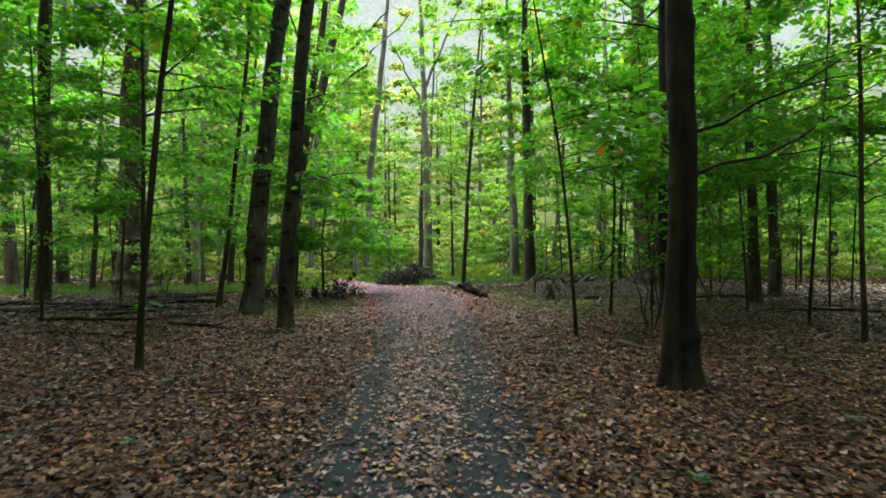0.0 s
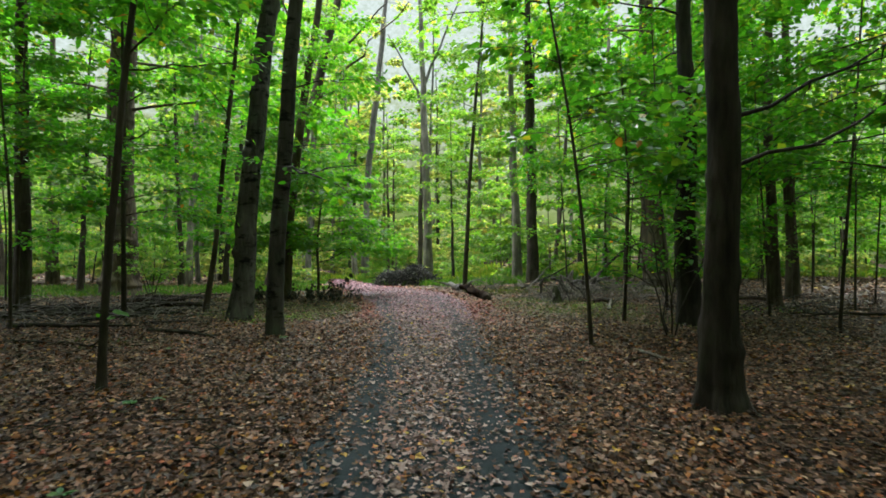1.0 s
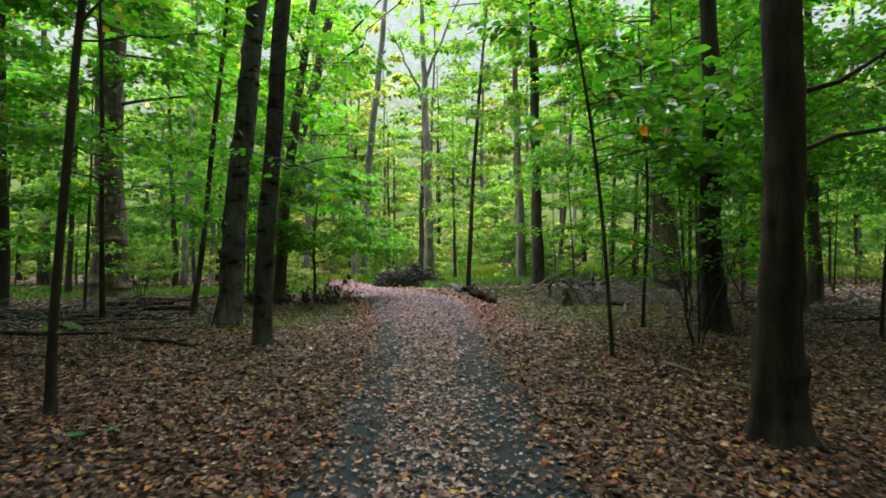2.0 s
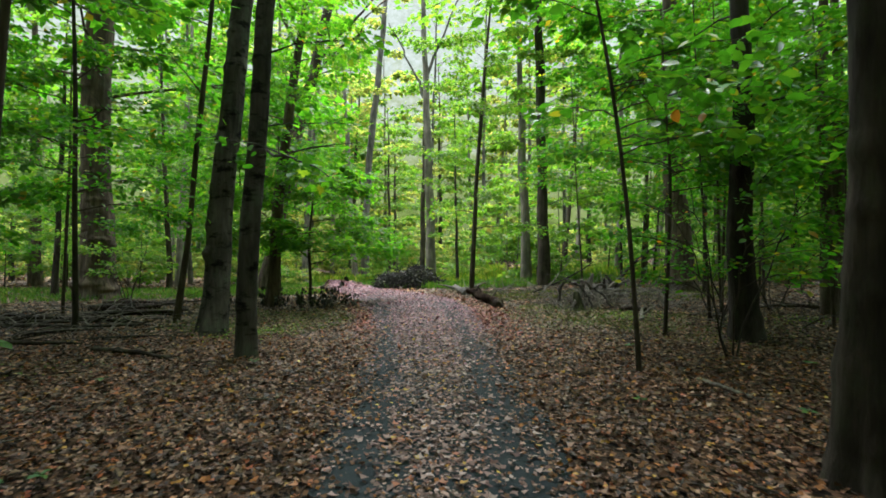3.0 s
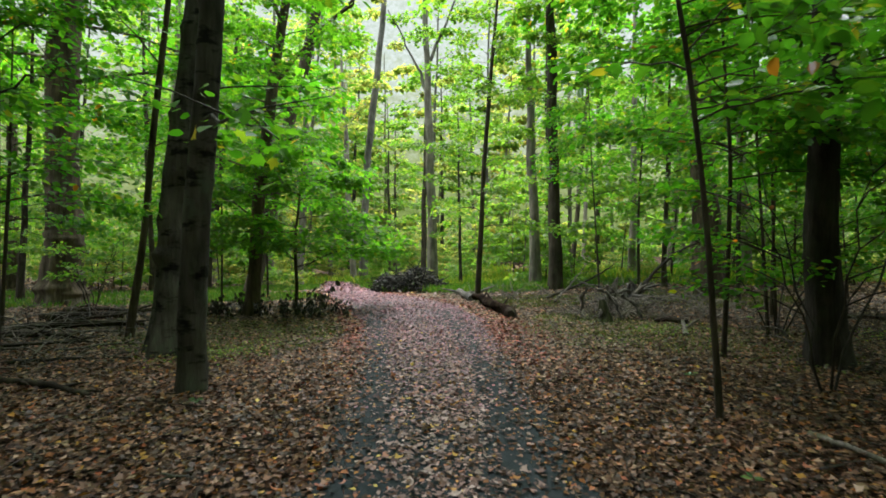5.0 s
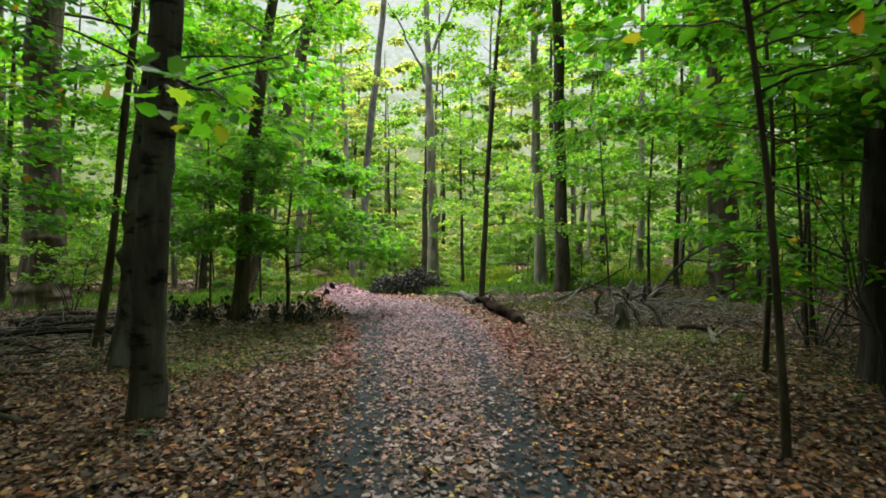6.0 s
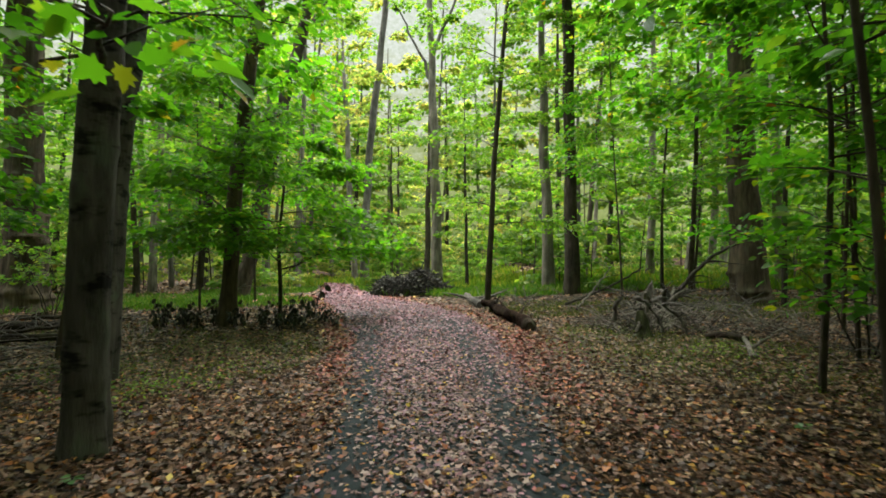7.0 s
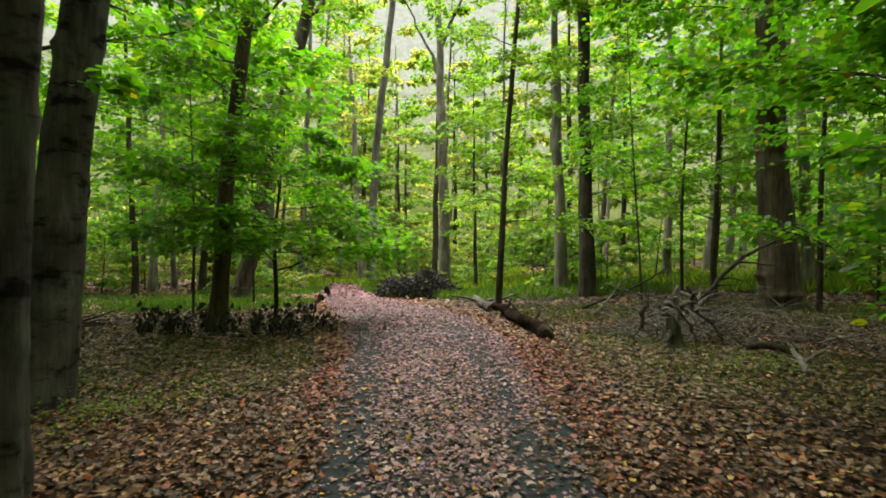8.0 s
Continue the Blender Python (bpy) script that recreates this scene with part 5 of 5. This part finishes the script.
def withered(seed):
    rng = np.random.RandomState(seed)
    root = base("withered_plant", 0, 0, 0, "blackened withered plant with drooping leaves", "plant", "withered plants")
    pos, dr = [], []
    for q in range(6):
        cv = limb_curve(rng, np.array([rng.uniform(-0.08, 0.08), rng.uniform(-0.08, 0.08), 0]), rng.uniform(0, 6.28), rng.uniform(0.3, 0.55), 3.2, 1.6, 6)
        part("stalk", Buf().tube(cv, np.linspace(0.008, 0.003, 6), 4).mesh("stalk", TWIG), root)
        k = 5
        i = rng.randint(2, 6, k)
        pos.append(cv[i] + rng.normal(0, 0.02, (k, 3)))
        dr.append(np.stack([rng.normal(0, 0.7, k), rng.normal(0, 0.7, k), rng.uniform(-1.2, -0.1, k)], 1))
    p, d = np.concatenate(pos), np.concatenate(dr)
    part("leaves", leaves_mesh("leaves", p, d, rng.normal(0, 1, (len(p), 3)), rng.uniform(0.08, 0.14, len(p)), LEAF_DARK, "oval"), root)
    return root


kinds = [withered(k) for k in (1, 2, 3, 4)]
rw = np.random.RandomState(5)
used = set()
for q in range(26):
    k = kinds[q % 4]
    x = -5.9 + 3.55 * (q + rw.rand()) / 26
    y = 15.25 + rw.uniform(-0.35, 0.75)
    if q >= 24:
        x, y = (-3.13, 16.5) if q == 24 else (-2.35, 15.35)
    m = pose(x, y, land1(x, y) - 0.01, 0, 0, rw.uniform(0, 360))
    ob = copy_thing(k, m) if k.name in used else k
    ob.matrix_basis = m
    used.add(k.name)
    s = rw.uniform(0.6, 1.0) if q < 24 else (1.35 if q == 24 else 0.6)
    ob.scale = (s * 0.9, s * 0.9, s * 1.15)


def seedling(seed):
    """A woodland seedling: a short stalk with a whorl of broad leaves."""
    rng = np.random.RandomState(seed)
    root = base("seedling", 0, 0, 0, "small blue-green seedling among fallen leaves", "plant", "seedlings")
    tall, n = rng.uniform(0.06, 0.11), 6 + rng.randint(3)
    part("stalk", Buf().tube([(0, 0, 0), (0.006, 0.0, 0.5 * tall), (0.0, 0.005, tall)], [0.004, 0.003, 0.002], 5).mesh("stalk", TWIG), root)
    a = np.arange(n) * 2.4 + rng.uniform(-0.3, 0.3, n)
    d = np.stack([np.cos(a), np.sin(a), rng.uniform(-0.15, 0.35, n)], 1)
    pos = np.stack([0.01 * np.cos(a), 0.01 * np.sin(a), tall * rng.uniform(0.7, 1.0, n)], 1)
    part("leaves", leaves_mesh("leaves", pos, d, tilt_up(rng, n, 0.2), rng.uniform(0.05, 0.085, n), SEEDLING_LEAF, "oval"), root)
    return root


young = [seedling(k) for k in (1, 2, 3)]
for q, (x, y) in enumerate(((-2.1, 3.6), (-2.73, 5.3), (-2.55, 5.45), (3.5, 4.35), (1.62, 3.15), (3.1, 6.8), (-3.6, 7.6), (2.55, 9.6), (-2.4, 8.6), (1.75, 7.1), (4.4, 8.6))):
    m = pose(x, y, land1(x, y) + 0.015, 0, 0, 77 * q)
    sprout = young[q] if q < 3 else copy_thing(young[q % 3], m)
    sprout.matrix_basis = m


def low_green(name, cx, cy, rx, ry, count, tall, seed, label, mat, leafy=False):
    rng = np.random.RandomState(seed)
    a, rr = rng.uniform(0, 2 * math.pi, count), np.sqrt(rng.rand(count))
    x, y = rx * rr * np.cos(a), ry * rr * np.sin(a)
    clump = np.sin(2.3 * x + seed) * np.sin(3.1 * y + 2 * seed) + rng.normal(0, 0.5, count)
    ok = (clump > -0.2) & (np.abs(x + cx - path_x(y + cy)) > path_w(y + cy) + 0.15)
    x, y = x[ok], y[ok]
    n = len(x)
    o = base(name, cx, cy, land1(cx, cy), label, "grass" if not leafy else "plants", kind="stuff")
    z = land(x + cx, y + cy) - land1(cx, cy)
    if leafy:
        z = z + rng.uniform(0.05, tall, n)
        d = rng.normal(0, 1, (n, 3)) * np.array([1, 1, 0.25])
        me = leaves_mesh("blades", np.stack([x, y, z], 1), d, tilt_up(rng, n), rng.uniform(0.022, 0.048, n), mat, "oval")
    else:
        d = np.stack([rng.normal(0, 0.5, n), rng.normal(0, 0.5, n), np.ones(n)], 1)
        me = leaves_mesh("blades", np.stack([x, y, z], 1), d, rng.normal(0, 1, (n, 3)), tall * rng.uniform(0.5, 1.2, n), mat, "blade")
    part("blades", me, o)


low_green("grass_patch", -13.5, 21.8, 8.5, 4.6, 12000, 0.2, 41, "bright green grass and low plants under the trees", GRASS)
low_green("grass_patch", -7.2, 21.5, 3.0, 2.6, 6000, 0.18, 42, "bright green grass beside the path", GRASS)
low_green("grass_patch", -8.9, 30.0, 2.6, 5.0, 8000, 0.22, 43, "bright green grass at the bend of the path", GRASS)
low_green("grass_patch", 3.2, 25.5, 4.5, 3.0, 10000, 0.35, 44, "green grass and low plants under the trees", GRASS)
low_green("grass_patch", -2.6, 30.0, 2.6, 5.5, 9000, 0.30, 45, "green grass behind a brush pile", GRASS)
low_green("grass_patch", 2.6, 32.5, 5.5, 5.5, 9000, 0.46, 52, "yellow-green low growth in a clearing", GRASS_YELLOW)
low_green("grass_patch", 11.5, 31.0, 6.5, 8.0, 12000, 0.5, 53, "yellow-green low growth under the trees", GRASS_YELLOW)
low_green("grass_patch", 20.0, 34.0, 6.0, 8.0, 8000, 0.55, 54, "yellow-green low growth among far trees", GRASS_YELLOW)
low_green("grass_patch", -6.0, 45.0, 11.0, 9.0, 12000, 0.62, 55, "yellow-green low growth past the bend", GRASS_YELLOW)
low_green("low_plants", -3.2, 12.8, 1.3, 2.0, 5200, 0.06, 46, "short dull green growth in leaf litter", GRASS_DULL)
low_green("low_plants", 2.9, 14.2, 1.2, 1.9, 6800, 0.07, 47, "short dull green growth beside the path", GRASS_DULL)
low_green("low_plants", 4.2, 12.2, 1.7, 1.6, 5200, 0.06, 48, "short dull green growth in leaf litter", GRASS_DULL)
low_green("low_plants", 2.2, 18.6, 1.5, 2.2, 6000, 0.10, 56, "short dull green growth around a log", GRASS_DULL)
low_green("low_plants", 6.5, 18.5, 3.0, 2.6, 9000, 0.12, 57, "dull green growth under the bushes", GRASS_DULL)
low_green("low_plants", -6.2, 14.0, 1.8, 2.0, 4200, 0.07, 58, "short dull green growth among fallen branches", GRASS_DULL)
low_green("low_plants", 2.9, 13.0, 1.7, 2.4, 3000, 0.10, 59, "dull green moss and seedlings in leaf litter", GRASS_DULL, True)
low_green("low_plants", 4.6, 11.4, 1.6, 2.0, 1300, 0.09, 60, "small dull green seedlings in leaf litter", GRASS_DULL, True)
low_green("low_plants", -3.3, 12.2, 1.4, 2.2, 2600, 0.09, 61, "dull green moss and seedlings in leaf litter", GRASS_DULL, True)
low_green("low_plants", 3.6, 12.6, 0.7, 0.5, 260, 0.12, 62, "bright yellow-green seedlings in leaf litter", GRASS_YELLOW, True)
low_green("low_plants", -4.35, 11.2, 0.7, 0.6, 420, 0.16, 64, "low green plants round the foot of a grey tree", GRASS_DULL, True)
low_green("low_plants", -2.9, 10.9, 0.4, 1.2, 260, 0.12, 63, "bright yellow-green seedlings in leaf litter", GRASS_YELLOW, True)
low_green("low_plants", 6.8, 12.0, 1.0, 0.7, 300, 0.10, 49, "yellow-green seedlings in leaf litter", GRASS_YELLOW, True)
low_green("low_plants", -4.6, 8.2, 0.9, 0.5, 110, 0.07, 50, "small green seedlings in leaf litter", GRASS_DULL, True)
low_green("low_plants", -3.3, 10.6, 0.5, 0.9, 220, 0.12, 51, "small green seedlings at the foot of a tree", GRASS_YELLOW, True)


# ---- fallen leaves ----
def litter(name, x0, x1, y0, y1, per_m2, lo, hi, shape, seed, where, mat, label, thin=None, feather=0.7):
    """Loose leaves: on the path, on its shoulders or on the forest floor; thin gives the share kept at each place,
    feather by how much the patch frays out at its borders."""
    rng = np.random.RandomState(seed)
    n = int((x1 - x0) * (y1 - y0) * per_m2)
    x, y = rng.uniform(x0, x1, n) + rng.normal(0, feather, n), rng.uniform(y0, y1, n) + rng.normal(0, feather, n)
    off = x - path_x(y)
    w = path_w(y)
    edge = off + rng.normal(0, 0.11, n) * (1 - 0.6 * smooth(9.0, 13.0, y))
    inside = (edge < w - 0.12 - 0.26 * (1 - smooth(9.0, 13.0, y)) + 0.07 * np.sin(2.3 * y)) & (edge > -w + 0.22 + 0.10 * (1 - smooth(10.0, 13.0, y)) - 0.08 * np.sin(2.1 * y + 1))
    if where == "path":
        bare = 1 - smooth(11.0, 19.0, y)
        track = np.exp(-((off + 0.57 + 0.028 * (y - 5)) / 0.19) ** 2) + np.exp(-((off - 0.46 - 0.02 * (y - 5)) / 0.20) ** 2)
        clumps = 0.5 + 0.5 * np.sin(2.1 * x + 1.3 * y) * np.sin(1.7 * y - 2.2 * x)
        keep = inside & (rng.rand(n) < (0.99 - (0.70 + 0.10 * smooth(6.0, 9.0, y)) * bare * np.clip(track, 0, 1)) * (1 - 0.35 * bare * clumps))
    elif where == "shoulder":
        keep = ~inside & (rng.rand(n) < np.clip(1.2 - (np.abs(off) - w) / np.where(off > 0, 0.8, 0.22) + 0.3 * np.sin(1.9 * y + off), 0, 1))
    else:
        keep = ~inside
    if thin:
        keep &= rng.rand(n) < thin(x, y, off)
    x, y = x[keep], y[keep]
    n = len(x)
    on = where == "path"
    z = land(x, y) + (0.012 + 0.035 * (1 - ((x - path_x(y)) / path_w(y)) ** 2) if on else 0.0) + rng.uniform(0.004, 0.03 if on else 0.05, n)
    d = rng.normal(0, 1, (n, 3)) * np.array([1, 1, 0.14])
    up = tilt_up(rng, n, 0.28 if on else 0.48)
    me = leaves_mesh(name, np.stack([x, y, z], 1), d, up, rng.uniform(lo, hi, n), mat, shape, rng.uniform(-1.2, 2.2, n))
    tagged(new(name, me), label, "leaves", kind="stuff")


def patchy(x, y):
    return 0.5 + 0.5 * np.sin(1.1 * x + 0.7 * y + 1.0) * np.sin(0.9 * y - 1.3 * x)


def bright_share(x, y, off):
    """Share of brighter leaves: fewer further on, fewest on the right, imitating shade."""
    return np.clip(1.0 - 0.85 * smooth(8.0, 12.5, y + 0.5 * np.abs(off) - 1.5 - 2.5 * smooth(0.5, 2.0, -off)) - 0.25 * patchy(x, y) - 0.35 * smooth(1.4, 3.2, off), 0.08, 1)


def olive_share(x, y, off):
    return np.clip(1.1 - bright_share(x, y, off) - 0.3 * smooth(1.4, 3.2, off), 0, 1) * np.clip((np.abs(off) - 1.2) / 0.8, 0.1, 1)


FL = "carpet of fallen brown and orange autumn leaves"
OL = "olive-brown leaves on the forest floor"
RL = "drift of fallen reddish leaves along the edge of the path"
litter("leaf_litter", -7.0, 7.0, 1.0, 12.5, 230, 0.040, 0.078, "lobed", 1, "floor", LITTER, FL, bright_share)
litter("leaf_litter", -7.0, 7.0, 1.0, 12.5, 560, 0.028, 0.06, "kite", 2, "floor", LITTER, FL, bright_share)
litter("leaf_litter", -7.0, 7.0, 1.0, 10.0, 480, 0.04, 0.075, "kite", 24, "floor", LITTER_UNDER, "damp dark brown leaves under freshly fallen ones", lambda x, y, off: np.clip(bright_share(x, y, off) + 0.35 * smooth(1.4, 3.2, off), 0, 1))
litter("leaf_litter", -7.0, 7.0, 6.0, 14.0, 800, 0.04, 0.08, "kite", 12, "floor", LITTER_OLIVE, OL, olive_share)
litter("leaf_litter", -12.0, 11.0, 14.0, 22.0, 130, 0.06, 0.11, "kite", 3, "floor", LITTER_OLIVE, OL)
litter("leaf_litter", -13.0, -7.0, 7.0, 14.0, 200, 0.06, 0.11, "kite", 4, "floor", LITTER_OLIVE, OL)
litter("leaf_litter", 7.0, 13.0, 7.0, 14.0, 200, 0.06, 0.11, "kite", 5, "floor", LITTER_OLIVE, OL)
litter("leaf_litter", -22.0, 20.0, 22.0, 36.0, 24, 0.14, 0.24, "kite", 6, "floor", LITTER_OLIVE, OL, feather=2.0)
litter("leaf_litter", -40.0, 24.0, 36.0, 60.0, 7, 0.25, 0.42, "kite", 15, "floor", LITTER_OLIVE, OL, feather=2.0)
litter("leaf_litter", 12.0, 21.0, 9.0, 22.0, 60, 0.09, 0.16, "kite", 16, "floor", LITTER_OLIVE, OL, feather=2.0)
litter("leaf_litter", -22.0, -14.0, 11.0, 22.0, 60, 0.09, 0.16, "kite", 17, "floor", LITTER_OLIVE, OL, feather=2.0)
litter("leaf_litter", -13.0, 13.0, -7.0, 1.6, 170, 0.06, 0.11, "kite", 18, "floor", LITTER, FL)
litter("leaf_litter", -13.0, -7.0, 1.8, 7.0, 120, 0.06, 0.12, "kite", 19, "floor", LITTER, FL)
litter("leaf_litter", 7.0, 13.0, 1.8, 7.0, 120, 0.06, 0.12, "kite", 20, "floor", LITTER, FL)
litter("leaf_litter", -26.0, 26.0, -24.0, -6.0, 14, 0.14, 0.24, "kite", 21, "floor", LITTER, FL, feather=2.0)
litter("leaf_litter", -6.5, 7.5, 13.5, 19.0, 200, 0.05, 0.10, "kite", 23, "floor", LITTER_OLIVE, OL)
litter("leaf_drift", -3.8, 3.0, 8.0, 15.0, 620, 0.035, 0.08, "oval", 13, "shoulder", LITTER_RED, RL, lambda x, y, off: smooth(9.0, 13.0, y))
litter("leaf_drift", -9.0, 3.0, 15.0, 25.0, 300, 0.05, 0.095, "kite", 14, "shoulder", LITTER_RED, RL)
TL = "fallen tan and brown leaves lying on the asphalt path"
PL = "fallen reddish-brown leaves on the asphalt path, mauve for reflected sky"
litter("path_leaves", -2.4, 2.2, 1.0, 14.0, 300, 0.045, 0.085, "lobed", 7, "path", LITTER_TAN, TL, lambda x, y, off: 1 - 0.8 * smooth(9.5, 14.0, y))
litter("path_leaves", -2.4, 2.2, 1.0, 14.0, 900, 0.022, 0.05, "kite", 8, "path", LITTER_TAN, TL, lambda x, y, off: 1 - 0.8 * smooth(9.5, 14.0, y))
litter("path_leaves", -2.4, 2.2, 1.0, 12.0, 260, 0.03, 0.065, "kite", 25, "path", LITTER_UNDER, "damp dark leaves trodden into the asphalt path", lambda x, y, off: 1 - 0.7 * smooth(8.0, 12.0, y))
litter("path_leaves", -2.4, 2.6, -12.0, 1.2, 330, 0.05, 0.09, "kite", 22, "path", LITTER_TAN, TL)
litter("path_leaves", -2.6, 2.2, 8.0, 14.0, 950, 0.03, 0.062, "kite", 11, "path", LITTER_PATH, PL, lambda x, y, off: smooth(7.5, 11.5, y))
litter("path_leaves", -8.5, 1.2, 14.0, 24.0, 480, 0.042, 0.078, "kite", 9, "path", LITTER_PATH, PL)
litter("path_leaves", -15.0, 0.0, 24.0, 52.0, 90, 0.10, 0.18, "kite", 10, "path", LITTER_PATH, PL)


# ---- loose twigs among the leaves ----
def twig_litter(x0, x1, y0, y1, count, mat, seed, label):
    rng = np.random.RandomState(seed)
    b = Buf()
    for q in range(count):
        x, y = rng.uniform(x0, x1), rng.uniform(y0, y1)
        if abs(x - float(path_x(y))) < float(path_w(y)) + 0.1:
            continue
        a, L = rng.uniform(0, 6.28), rng.uniform(0.08, 0.55) * rng.uniform(0.5, 1.3)
        bend = rng.uniform(-0.5, 0.5)
        k = np.linspace(-0.5, 0.5, 4)
        px, py = x + L * k * np.cos(a + bend * k), y + L * k * np.sin(a + bend * k)
        pz = land(px, py) + 0.03 + rng.uniform(0, 0.05, 4)
        r = rng.uniform(0.003, 0.009)
        b.tube(np.stack([px, py, pz], 1), np.linspace(r, r * 0.45, 4), 4)
    tagged(new("twig_litter", b.mesh("twig_litter", mat)), label, "twigs", kind="stuff")


twig_litter(-9.0, 8.0, 2.0, 18.0, 900, TWIG, 61, "thin dark twigs scattered over fallen leaves")
twig_litter(-9.0, 8.0, 2.0, 18.0, 420, DEADWOOD, 62, "thin grey twigs scattered over fallen leaves")
